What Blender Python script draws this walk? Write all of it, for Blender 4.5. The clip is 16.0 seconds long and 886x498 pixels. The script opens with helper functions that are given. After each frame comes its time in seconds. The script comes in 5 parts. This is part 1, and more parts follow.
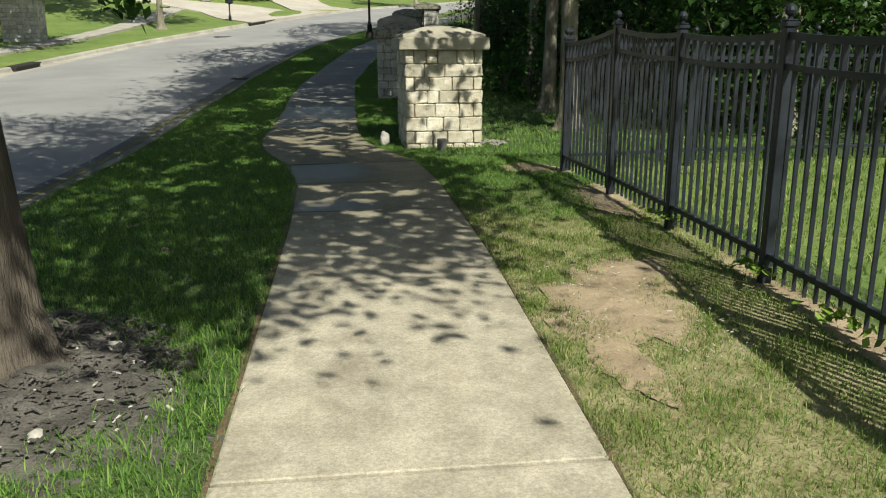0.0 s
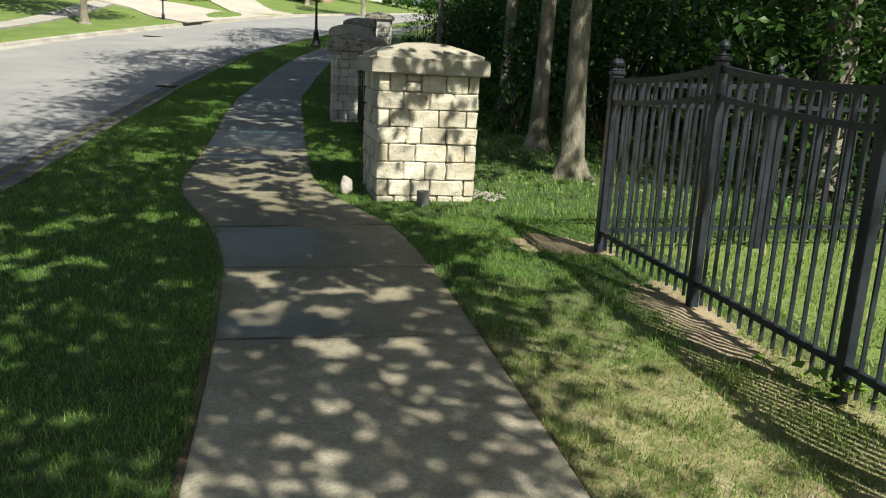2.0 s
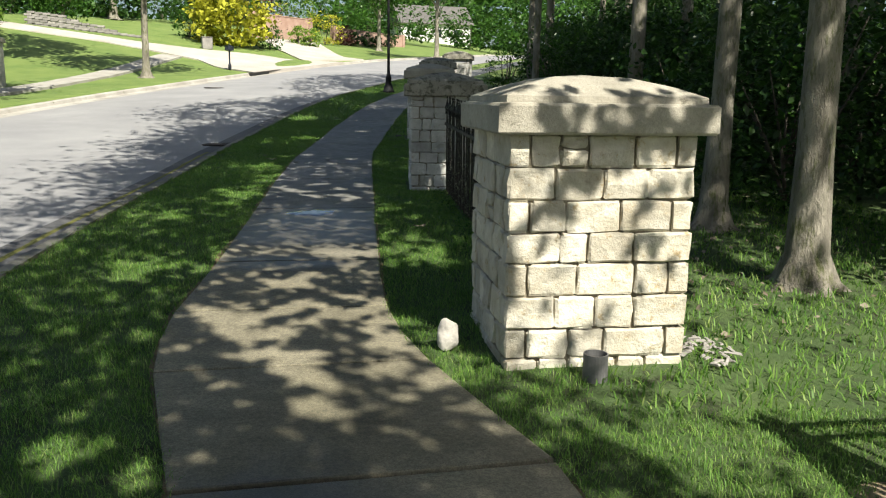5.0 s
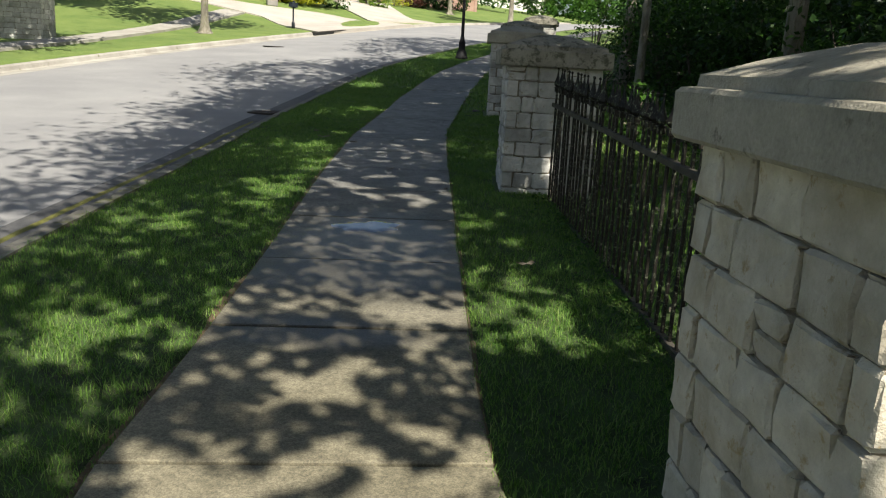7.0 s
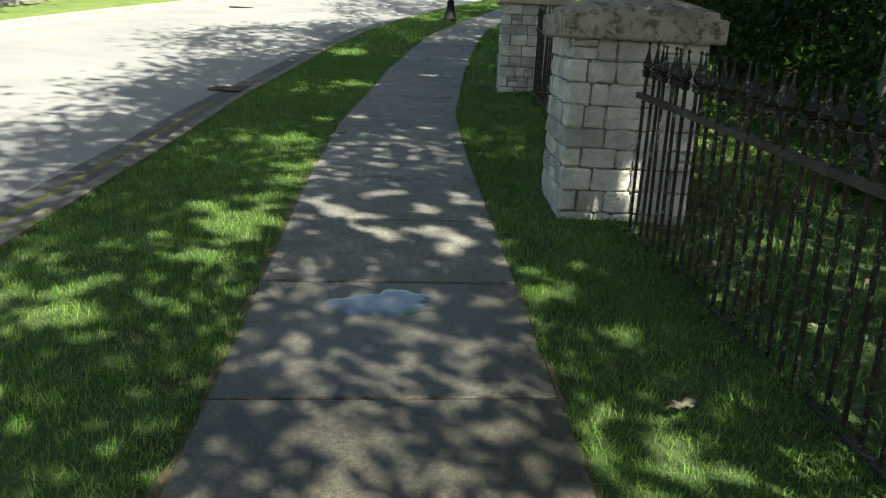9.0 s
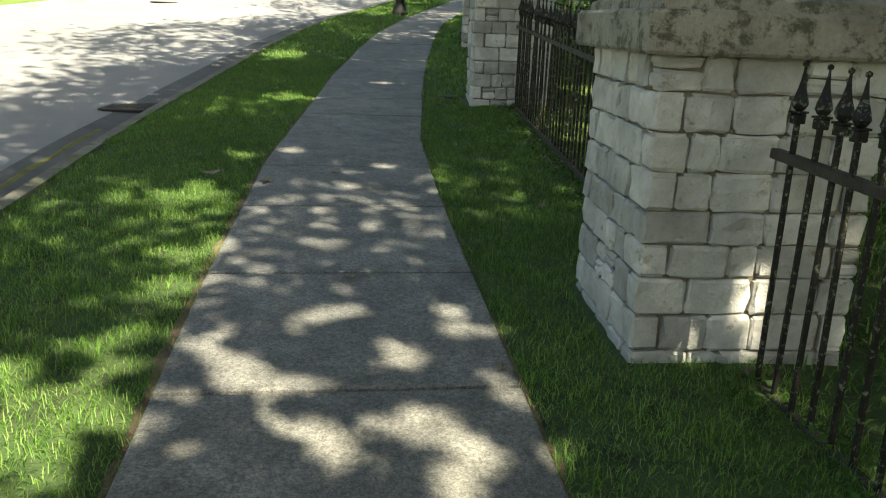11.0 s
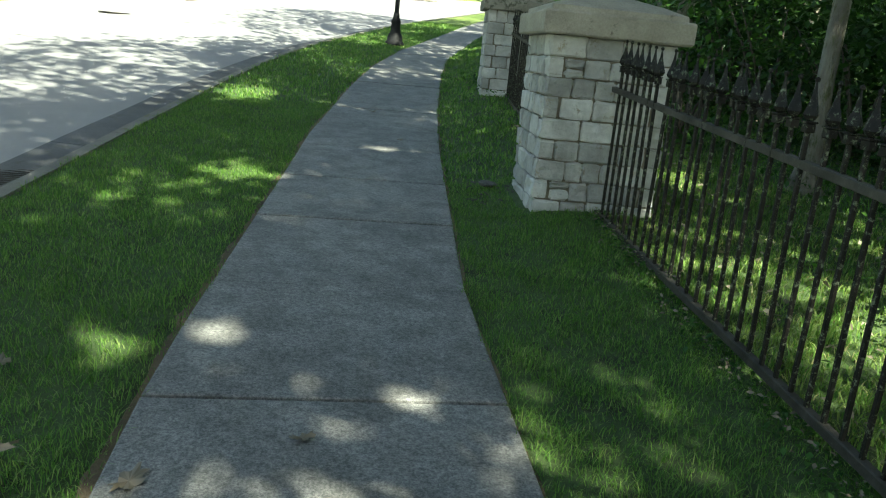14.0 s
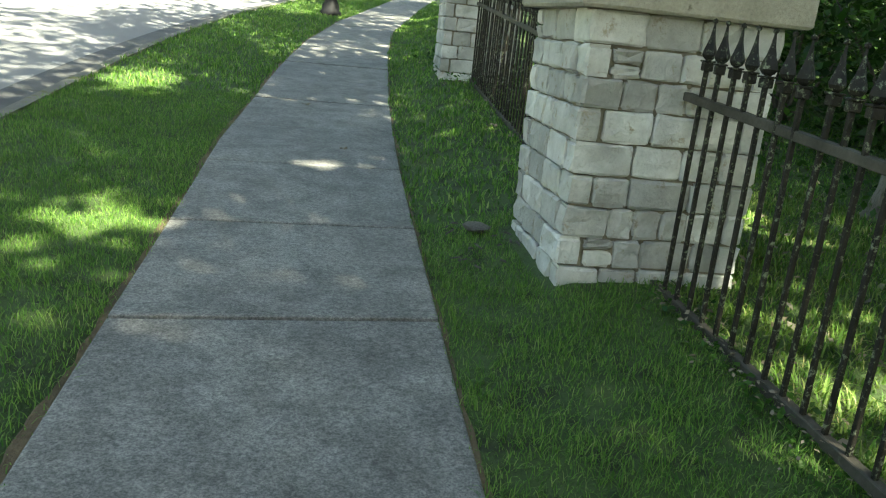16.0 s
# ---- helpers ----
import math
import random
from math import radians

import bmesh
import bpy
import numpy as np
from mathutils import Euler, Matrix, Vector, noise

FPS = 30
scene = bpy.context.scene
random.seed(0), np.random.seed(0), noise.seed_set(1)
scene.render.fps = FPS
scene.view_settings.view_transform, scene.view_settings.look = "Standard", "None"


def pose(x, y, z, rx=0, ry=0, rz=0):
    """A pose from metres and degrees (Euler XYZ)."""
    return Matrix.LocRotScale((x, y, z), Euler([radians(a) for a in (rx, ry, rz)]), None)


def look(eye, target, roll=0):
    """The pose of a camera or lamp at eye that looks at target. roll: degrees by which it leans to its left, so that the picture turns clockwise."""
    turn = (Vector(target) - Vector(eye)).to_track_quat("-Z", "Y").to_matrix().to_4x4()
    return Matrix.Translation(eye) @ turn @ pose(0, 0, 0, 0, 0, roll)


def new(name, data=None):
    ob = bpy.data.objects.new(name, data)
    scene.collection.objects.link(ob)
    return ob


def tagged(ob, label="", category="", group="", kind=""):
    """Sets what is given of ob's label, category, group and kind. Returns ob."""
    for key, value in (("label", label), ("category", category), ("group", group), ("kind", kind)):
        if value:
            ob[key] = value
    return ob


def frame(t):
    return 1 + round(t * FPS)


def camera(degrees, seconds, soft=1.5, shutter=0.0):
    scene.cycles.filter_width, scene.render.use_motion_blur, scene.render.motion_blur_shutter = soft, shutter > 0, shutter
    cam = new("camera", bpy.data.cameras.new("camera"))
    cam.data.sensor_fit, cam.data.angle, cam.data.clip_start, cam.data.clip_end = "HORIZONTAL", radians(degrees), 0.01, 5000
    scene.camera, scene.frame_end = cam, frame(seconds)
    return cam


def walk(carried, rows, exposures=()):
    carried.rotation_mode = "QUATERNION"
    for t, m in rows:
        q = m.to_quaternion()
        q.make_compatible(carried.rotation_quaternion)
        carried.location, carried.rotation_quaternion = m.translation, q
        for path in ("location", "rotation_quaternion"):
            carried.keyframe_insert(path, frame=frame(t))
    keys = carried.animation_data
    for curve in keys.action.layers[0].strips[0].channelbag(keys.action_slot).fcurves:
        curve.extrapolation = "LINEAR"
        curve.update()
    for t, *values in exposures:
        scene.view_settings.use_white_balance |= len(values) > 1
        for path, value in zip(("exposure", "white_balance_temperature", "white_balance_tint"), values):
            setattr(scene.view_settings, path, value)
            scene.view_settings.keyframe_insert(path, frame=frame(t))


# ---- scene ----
cam = camera(58.5, 16.0, 1.15)
METRES, EYE, TILT, LEAN, TURN = 21.4, 1.5, 0.0, 0.0, -5.4
ROWS = [
    (0.0, 0.0, 0.0, 0.0, -0.06, -14.39, 0.24),
    (0.5, -0.0092, 0.0321, 0.0012, 1.92, -11.14, -0.72),
    (1.0, -0.0144, 0.0641, 0.0021, 2.5, -16.19, 0.9),
    (1.5, -0.0176, 0.0956, 0.006, 3.78, -13.34, 0.0),
    (2.0, -0.0221, 0.1306, 0.0052, -4.18, -13.47, -2.81),
    (2.5, -0.0216, 0.1654, 0.006, -5.5, -12.94, 1.72),
    (3.0, -0.0285, 0.1972, 0.0061, -4.99, -12.47, 0.13),
    (3.5, -0.0288, 0.2273, 0.0055, -2.56, -10.16, -2.67),
    (6.0, -0.0479, 0.387, 0.0062, 3.06, -11.98, -0.05),
    (6.5, -0.0574, 0.4198, 0.0058, 5.04, -12.98, -4.06),
    (7.0, -0.0605, 0.4507, 0.0068, 5.47, -13.13, -2.92),
    (7.5, -0.0661, 0.48, 0.0077, 6.3, -15.57, -2.83),
    (8.0, -0.074, 0.5068, 0.0086, 4.94, -16.97, -2.59),
    (8.5, -0.0822, 0.5369, 0.01, 8.2, -16.63, -0.69),
    (9.0, -0.0925, 0.5668, 0.0097, 3.63, -15.76, -2.78),
    (11.5, -0.11, 0.7222, 0.0137, -0.7, -16.49, -1.88),
    (12.0, -0.1113, 0.7546, 0.0152, -1.62, -16.77, -2.14),
    (12.5, -0.1192, 0.7845, 0.0166, -2.22, -14.97, -3.79),
    (13.0, -0.1214, 0.8156, 0.0165, -1.65, -15.05, -2.87),
    (13.5, -0.1281, 0.8451, 0.0178, -0.01, -12.36, -3.49),
    (14.0, -0.1316, 0.8736, 0.0184, -1.55, -14.17, -5.54),
    (14.5, -0.1343, 0.9023, 0.0209, -1.49, -15.08, -4.75),
    (15.0, -0.1372, 0.9293, 0.0205, -6.95, -15.17, -5.92),
    (15.5, -0.133, 0.9548, 0.0215, -5.87, -14.85, -3.57),
    (16.0, -0.1373, 0.9828, 0.0206, -6.06, -15.88, -5.82),
]
walk(cam, [(t, pose(0, 0, EYE, TILT, LEAN, TURN) @ pose(METRES * x, METRES * y, METRES * z, 90 + pitch, roll, yaw)) for t, x, y, z, yaw, pitch, roll in ROWS],
     [(0.0, 0.45, 6600, 2), (0.5, 0.45, 6600, 2), (2.5, 0.95, 6600, 5), (3.5, 1.2, 6500, 5), (6.0, 0.85, 6500, 9), (7.0, 0.85, 6600, 9), (8.0, 1.55, 6700, 4), (9.0, 1.5, 6800, 0), (11.5, 1.9, 7500, 2),
      (12.5, 1.85, 6700, -10), (13.5, 2.0, 6500, -8), (14.5, 2.3, 6900, -7), (15.5, 2.85, 7200, -6), (16.0, 2.75, 7200, -5)])
# ---- the light ----
SHADOW = (-0.39, 0.83)          # shift of a shadow for each metre of height
sun_way = Vector((-SHADOW[0], -SHADOW[1], 1.0)).normalized()
elevation = math.asin(sun_way.z)
world = bpy.data.worlds.new("sky")
scene.world = world
world.use_nodes = True
wt = world.node_tree
sky = wt.nodes.new("ShaderNodeTexSky")
sky.sky_type, sky.sun_disc = "NISHITA", False
sky.sun_elevation, sky.sun_rotation = elevation, math.atan2(sun_way.x, sun_way.y)
sky.dust_density = 2.5
wt.links.new(sky.outputs[0], wt.nodes["Background"].inputs[0])
wt.nodes["Background"].inputs[1].default_value = 0.06
sun_data = bpy.data.lights.new("sun", "SUN")
sun_data.energy, sun_data.angle, sun_data.color = 5.0, radians(0.53), (1.0, 0.94, 0.84)
sun = new("sun", sun_data)
sun.matrix_world = look(sun_way * 60, (0, 0, 0))


# ---- materials ----
def shader(name):
    m = bpy.data.materials.new(name)
    m.use_nodes = True
    return m, m.node_tree, m.node_tree.nodes["Principled BSDF"]


def node(tree, kind, **values):
    n = tree.nodes.new(kind)
    for key, value in values.items():
        n.inputs[key].default_value = value
    return n


def ramp(tree, source, stops):
    r = tree.nodes.new("ShaderNodeValToRGB")
    while len(r.color_ramp.elements) < len(stops):
        r.color_ramp.elements.new(0.5)
    for e, (at, colour) in zip(r.color_ramp.elements, stops):
        e.position, e.color = at, (*colour, 1)
    tree.links.new(source, r.inputs[0])
    return r.outputs[0]


def mixed(tree, fac, a, b, how="MIX"):
    m = tree.nodes.new("ShaderNodeMix")
    m.data_type, m.blend_type = "RGBA", how
    for socket, value in ((m.inputs[0], fac), (m.inputs[6], a), (m.inputs[7], b)):
        if isinstance(value, bpy.types.NodeSocket):
            tree.links.new(value, socket)
        elif isinstance(value, tuple):
            socket.default_value = (*value, 1)
        else:
            socket.default_value = value
    return m.outputs[2]


def noise_at(tree, scale, detail=4.0, rough=0.6, where="world", stretch=None, distort=0.0):
    n = node(tree, "ShaderNodeTexNoise", Scale=scale, Detail=detail, Roughness=rough, Distortion=distort)
    if where == "world":
        out = tree.nodes.new("ShaderNodeNewGeometry").outputs["Position"]
    else:
        out = tree.nodes.new("ShaderNodeTexCoord").outputs["Object"]
    if stretch:
        mp = node(tree, "ShaderNodeMapping", Scale=stretch)
        tree.links.new(out, mp.inputs[0])
        out = mp.outputs[0]
    tree.links.new(out, n.inputs["Vector"])
    return n.outputs["Fac"]


def bumped(tree, bsdf, height, strength, distance):
    b = node(tree, "ShaderNodeBump", Strength=strength, Distance=distance)
    tree.links.new(height, b.inputs["Height"])
    tree.links.new(b.outputs[0], bsdf.inputs["Normal"])


def surface(name, dark, light, coarse, fine, rough=0.85, bump=0.4, depth=0.01, fine_amount=0.5, where="world", metal=0.0, vary=0.0, low=0.3, high=0.7, stretch=None, accent=None):
    """A worn surface: two colours over coarse noise, grain over fine noise, and a relief."""
    m, t, b = shader(name)
    big, small = noise_at(t, coarse, 5, 0.6, where, stretch), noise_at(t, fine, 4, 0.7, where, stretch)
    col = ramp(t, big, [(low, dark), (high, light)])
    if accent:
        spot = noise_at(t, coarse * 2.7, 6, 0.75, where, stretch, 0.15)
        col = mixed(t, ramp(t, spot, [(accent[1], (0, 0, 0)), (accent[1] + 0.1, (1, 1, 1))]), col, accent[0])
    col = mixed(t, fine_amount, col, ramp(t, small, [(0.25, (0.35, 0.35, 0.35)), (0.75, (1.0, 1.0, 1.0))]), "MULTIPLY")
    if vary:
        info = t.nodes.new("ShaderNodeObjectInfo")
        hsv = node(t, "ShaderNodeHueSaturation")
        mr = node(t, "ShaderNodeMapRange")
        mr.inputs[3].default_value, mr.inputs[4].default_value = 1 - vary, 1 + vary * 0.6
        t.links.new(info.outputs["Random"], mr.inputs[0])
        t.links.new(mr.outputs[0], hsv.inputs["Value"])
        t.links.new(col, hsv.inputs["Color"])
        col = hsv.outputs[0]
    t.links.new(col, b.inputs["Base Color"])
    b.inputs["Roughness"].default_value, b.inputs["Metallic"].default_value = rough, metal
    bumped(t, b, small, bump, depth)
    return m


def leafy(name, dark, light, rough=0.5, through_light=0.35, yellow=None):
    """Leaves and blades: each island its own green, with light passing through."""
    m, t, b = shader(name)
    geo = t.nodes.new("ShaderNodeNewGeometry")
    stops = [(0.0, dark), (0.85, light)] + ([(0.97, yellow)] if yellow else [])
    col = ramp(t, geo.outputs["Random Per Island"], stops)
    big = noise_at(t, 0.9, 3)
    col = mixed(t, 0.6, col, ramp(t, big, [(0.3, (0.55, 0.6, 0.5)), (0.7, (1, 1, 1))]), "MULTIPLY")
    t.links.new(col, b.inputs["Base Color"])
    b.inputs["Roughness"].default_value = rough
    b.inputs["Specular IOR Level"].default_value = 0.3
    tr = t.nodes.new("ShaderNodeBsdfTranslucent")
    t.links.new(col, tr.inputs[0])
    mx = node(t, "ShaderNodeMixShader", Fac=through_light)
    t.links.new(b.outputs[0], mx.inputs[1])
    t.links.new(tr.outputs[0], mx.inputs[2])
    t.links.new(mx.outputs[0], t.nodes["Material Output"].inputs[0])
    return m


def concrete_path():
    """Broom-finished concrete: tan at first, darker brown beyond y 4.5, grey and mottled further on, wet round the
    puddle.
    """
    m, t, b = shader("path_concrete")
    pos = t.nodes.new("ShaderNodeNewGeometry").outputs["Position"]
    big, mid, fine = noise_at(t, 0.8, 5), noise_at(t, 5.0, 5, 0.65), noise_at(t, 110.0, 2, 0.8)
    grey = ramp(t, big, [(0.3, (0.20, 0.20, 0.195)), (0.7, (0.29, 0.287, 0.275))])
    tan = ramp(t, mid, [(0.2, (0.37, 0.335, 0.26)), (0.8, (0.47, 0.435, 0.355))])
    sep = t.nodes.new("ShaderNodeSeparateXYZ")
    t.links.new(pos, sep.inputs[0])
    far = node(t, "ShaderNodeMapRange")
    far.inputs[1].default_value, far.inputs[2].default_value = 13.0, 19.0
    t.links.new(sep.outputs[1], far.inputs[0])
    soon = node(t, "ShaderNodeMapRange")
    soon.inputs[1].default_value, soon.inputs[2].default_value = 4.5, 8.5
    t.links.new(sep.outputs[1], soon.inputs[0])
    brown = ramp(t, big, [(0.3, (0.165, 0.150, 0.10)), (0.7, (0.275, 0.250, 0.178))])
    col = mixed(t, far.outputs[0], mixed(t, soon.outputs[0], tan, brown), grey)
    blot = node(t, "ShaderNodeMapRange")
    blot.inputs[1].default_value, blot.inputs[2].default_value, blot.inputs[3].default_value, blot.inputs[4].default_value = 8.0, 18.0, 0.4, 0.8
    t.links.new(sep.outputs[1], blot.inputs[0])
    col = mixed(t, 0.5, col, ramp(t, noise_at(t, 1.7, 6, 0.7, "world", None, 0.8), [(0.36, (0.62, 0.61, 0.59)), (0.52, (1, 1, 1)), (0.66, (1.25, 1.24, 1.2))]), "MULTIPLY")
    col = mixed(t, blot.outputs[0], col, ramp(t, mid, [(0.32, (0.55, 0.55, 0.53)), (0.6, (1, 1, 1))]), "MULTIPLY")
    speck = node(t, "ShaderNodeMapRange")
    speck.inputs[1].default_value, speck.inputs[2].default_value, speck.inputs[3].default_value, speck.inputs[4].default_value = 5.0, 18.0, 0.28, 0.6
    t.links.new(sep.outputs[1], speck.inputs[0])
    col = mixed(t, speck.outputs[0], col, ramp(t, fine, [(0.40, (0.40, 0.40, 0.40)), (0.52, (1, 1, 1)), (0.62, (1.35, 1.33, 1.28))]), "MULTIPLY")
    col = mixed(t, speck.outputs[0], col, ramp(t, noise_at(t, 42.0, 4, 0.75), [(0.38, (0.42, 0.42, 0.42)), (0.50, (0.98, 0.98, 0.98)), (0.62, (1.45, 1.43, 1.38))]), "MULTIPLY")
    # damp ground round the puddle and beside some joints
    wet = None
    for wx, wy, rx, ry in ((-0.85, 15.75, 0.80, 0.95), (-0.85, 14.95, 1.3, 0.62), (-1.05, 13.78, 0.62, 0.26), (-0.55, 9.35, 0.62, 0.75), (-0.35, 7.3, 0.5, 0.3)):
        off = node(t, "ShaderNodeVectorMath")
        off.operation = "SUBTRACT"
        off.inputs[1].default_value = (wx, wy, 0.3)
        t.links.new(pos, off.inputs[0])
        sc = node(t, "ShaderNodeVectorMath")
        sc.operation = "MULTIPLY"
        sc.inputs[1].default_value = (1 / rx, 1 / ry, 0.0)
        t.links.new(off.outputs[0], sc.inputs[0])
        ln = node(t, "ShaderNodeVectorMath")
        ln.operation = "LENGTH"
        t.links.new(sc.outputs[0], ln.inputs[0])
        wob = node(t, "ShaderNodeMath")
        wob.operation = "MULTIPLY_ADD"
        wob.inputs[1].default_value = -1.1
        t.links.new(mid, wob.inputs[0])
        t.links.new(ln.outputs["Value"], wob.inputs[2])
        here = ramp(t, wob.outputs[0], [(0.12, (1, 1, 1)), (0.72, (0, 0, 0))])
        wet = here if wet is None else mixed(t, 1.0, wet, here, "LIGHTEN")
    col = mixed(t, wet, col, mixed(t, 1.0, col, (0.42, 0.42, 0.44), "MULTIPLY"))
    t.links.new(col, b.inputs["Base Color"])
    t.links.new(ramp(t, wet, [(0, (0.72,) * 3), (1, (0.38,) * 3)]), b.inputs["Roughness"])
    bumped(t, b, fine, 0.35, 0.004)
    return m


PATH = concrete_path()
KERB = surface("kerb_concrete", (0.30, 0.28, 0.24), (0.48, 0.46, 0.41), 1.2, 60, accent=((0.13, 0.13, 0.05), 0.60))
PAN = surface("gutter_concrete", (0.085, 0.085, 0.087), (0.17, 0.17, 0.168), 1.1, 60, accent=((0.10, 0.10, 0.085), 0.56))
# near kerb: moss spots, and a base darkened for the shade lying on it
KERB_MOSS_SHADE = surface("mossy_shaded_kerb", (0.13, 0.125, 0.105), (0.27, 0.26, 0.22), 1.5, 60, accent=((0.13, 0.14, 0.035), 0.54))
ROAD = surface("asphalt", (0.26, 0.26, 0.262), (0.35, 0.348, 0.342), 0.5, 90, rough=0.8, bump=0.5, depth=0.006, accent=((0.20, 0.20, 0.20), 0.66))
DRIVE = surface("pale_concrete", (0.42, 0.38, 0.33), (0.56, 0.52, 0.46), 0.6, 40)
SOIL = surface("lawn_soil", (0.046, 0.088, 0.02), (0.085, 0.135, 0.036), 1.4, 40, bump=1.0, depth=0.02, accent=((0.035, 0.05, 0.015), 0.52))

def straw_mix(m):
    """Dry straw-coloured soil where the turf by the black fence is worn."""
    t, b = m.node_tree, m.node_tree.nodes["Principled BSDF"]
    sep = t.nodes.new("ShaderNodeSeparateXYZ")
    t.links.new(t.nodes.new("ShaderNodeNewGeometry").outputs["Position"], sep.inputs[0])
    masks = []
    for axis, a, c in ((1, 8.5, 6.5), (0, 0.7, 0.9), (0, 2.75, 2.55)):
        mr = node(t, "ShaderNodeMapRange")
        mr.inputs[1].default_value, mr.inputs[2].default_value = a, c
        t.links.new(sep.outputs[axis], mr.inputs[0])
        masks.append(mr.outputs[0])
    both = node(t, "ShaderNodeMath")
    both.operation = "MULTIPLY"
    t.links.new(masks[0], both.inputs[0])
    t.links.new(masks[1], both.inputs[1])
    last = node(t, "ShaderNodeMath")
    last.operation = "MULTIPLY"
    t.links.new(both.outputs[0], last.inputs[0])
    t.links.new(masks[2], last.inputs[1])
    old = b.inputs["Base Color"].links[0].from_socket
    straw = ramp(t, noise_at(t, 3.0, 5), [(0.35, (0.15, 0.15, 0.055)), (0.65, (0.36, 0.32, 0.18))])
    t.links.new(mixed(t, last.outputs[0], old, straw), b.inputs["Base Color"])


straw_mix(SOIL)
DIRT = surface("bare_dirt", (0.27, 0.205, 0.13), (0.43, 0.345, 0.23), 2.5, 55, bump=0.7, depth=0.012)
MULCH = surface("bark_mulch", (0.06, 0.054, 0.047), (0.19, 0.175, 0.155), 6, 50, bump=1.0, depth=0.02, accent=((0.16, 0.15, 0.13), 0.62))
STONE = surface("split_limestone", (0.45, 0.40, 0.295), (0.72, 0.68, 0.57), 4.5, 16, bump=0.65, depth=0.03, vary=0.22, fine_amount=0.32, accent=((0.40, 0.31, 0.17), 0.57))
STONE_GREY = surface("grey_limestone", (0.43, 0.42, 0.38), (0.70, 0.69, 0.64), 4.0, 18, bump=0.6, depth=0.03, vary=0.33, fine_amount=0.32, accent=((0.36, 0.31, 0.22), 0.58))
MORTAR = surface("mortar", (0.20, 0.175, 0.125), (0.32, 0.28, 0.205), 5, 70, bump=0.6)
CAP = surface("cast_cap", (0.33, 0.305, 0.24), (0.52, 0.485, 0.395), 3.0, 60, bump=0.8, depth=0.012, accent=((0.19, 0.175, 0.13), 0.60))
CAP_STAINED = surface("stained_cap", (0.23, 0.215, 0.17), (0.42, 0.395, 0.325), 4.0, 60, bump=0.8, depth=0.012, accent=((0.11, 0.11, 0.075), 0.50))
BLACK = surface("black_paint", (0.010, 0.012, 0.017), (0.034, 0.041, 0.055), 5, 60, rough=0.33, bump=0.06, depth=0.002, fine_amount=0.3)
BLACK.node_tree.nodes["Principled BSDF"].inputs["Specular IOR Level"].default_value = 0.3
IRON = surface("weathered_iron", (0.010, 0.009, 0.008), (0.034, 0.030, 0.024), 14, 90, rough=0.55, bump=0.5, depth=0.003, accent=((0.24, 0.27, 0.18), 0.545))
IRON_RAIL = surface("weathered_rail", (0.04, 0.037, 0.03), (0.11, 0.10, 0.082), 6, 70, rough=0.6, bump=0.5, depth=0.003, accent=((0.13, 0.15, 0.10), 0.60))
for iron in (IRON, IRON_RAIL):
    iron.node_tree.nodes["Principled BSDF"].inputs["Specular IOR Level"].default_value = 0.2
LAMP_BLACK = surface("lamp_paint", (0.01, 0.011, 0.012), (0.022, 0.023, 0.025), 5, 50, rough=0.65, bump=0.1, depth=0.002)
LAMP_BLACK.node_tree.nodes["Principled BSDF"].inputs["Specular IOR Level"].default_value = 0.15
BARK = surface("grey_bark", (0.085, 0.075, 0.055), (0.42, 0.385, 0.31), 5, 30, bump=1.0, depth=0.04, stretch=(1, 1, 0.30), low=0.25, high=0.75, accent=((0.115, 0.125, 0.05), 0.52))
BARK_DARK = surface("furrowed_bark", (0.035, 0.028, 0.022), (0.17, 0.14, 0.11), 5, 22, bump=1.0, depth=0.05, stretch=(1, 1, 0.18))
ROCK = surface("pale_rock", (0.40, 0.38, 0.34), (0.60, 0.57, 0.51), 5, 40, bump=0.8)
PLASTIC = surface("grey_plastic", (0.10, 0.10, 0.10), (0.16, 0.16, 0.155), 6, 50, rough=0.5, bump=0.1)
CAST = surface("cast_iron", (0.05, 0.045, 0.04), (0.10, 0.09, 0.08), 8, 60, rough=0.55, metal=0.6)
BRICK = surface("red_brick", (0.33, 0.20, 0.15), (0.46, 0.32, 0.26), 2, 30, vary=0.25)
SHINGLE = surface("shingle", (0.09, 0.085, 0.08), (0.16, 0.15, 0.14), 2, 30)
PAINT = surface("white_paint", (0.66, 0.65, 0.62), (0.78, 0.77, 0.74), 2, 30, rough=0.6, bump=0.1)
WALLSTONE = surface("grey_wallstone", (0.20, 0.19, 0.175), (0.36, 0.34, 0.31), 2, 25, vary=0.25)
# near-black: dirt in the joints, and the shade inside drain openings
DIRT_AND_SHADE = surface("joint_dirt_hole_shade", (0.012, 0.013, 0.014), (0.025, 0.026, 0.028), 3, 40, rough=0.5, bump=0.1)
DRY_LEAF = leafy("dry_leaf", (0.15, 0.12, 0.085), (0.30, 0.26, 0.20), 0.7, 0.1)
BLADE = leafy("grass_blade", (0.075, 0.195, 0.03), (0.25, 0.42, 0.085), 0.5, 0.45, (0.36, 0.45, 0.15))
BLADE_DRY = leafy("sparse_grass_blade", (0.095, 0.19, 0.03), (0.27, 0.37, 0.09), 0.5, 0.45, (0.55, 0.50, 0.25))
LEAF = leafy("tree_leaf", (0.024, 0.075, 0.012), (0.08, 0.18, 0.028), 0.4, 0.4)
LEAF_DEEP = leafy("understory_leaf", (0.014, 0.04, 0.010), (0.055, 0.12, 0.024), 0.4, 0.35)
LEAF_GOLD = leafy("golden_leaf", (0.32, 0.32, 0.03), (0.62, 0.60, 0.07), 0.5, 0.4)
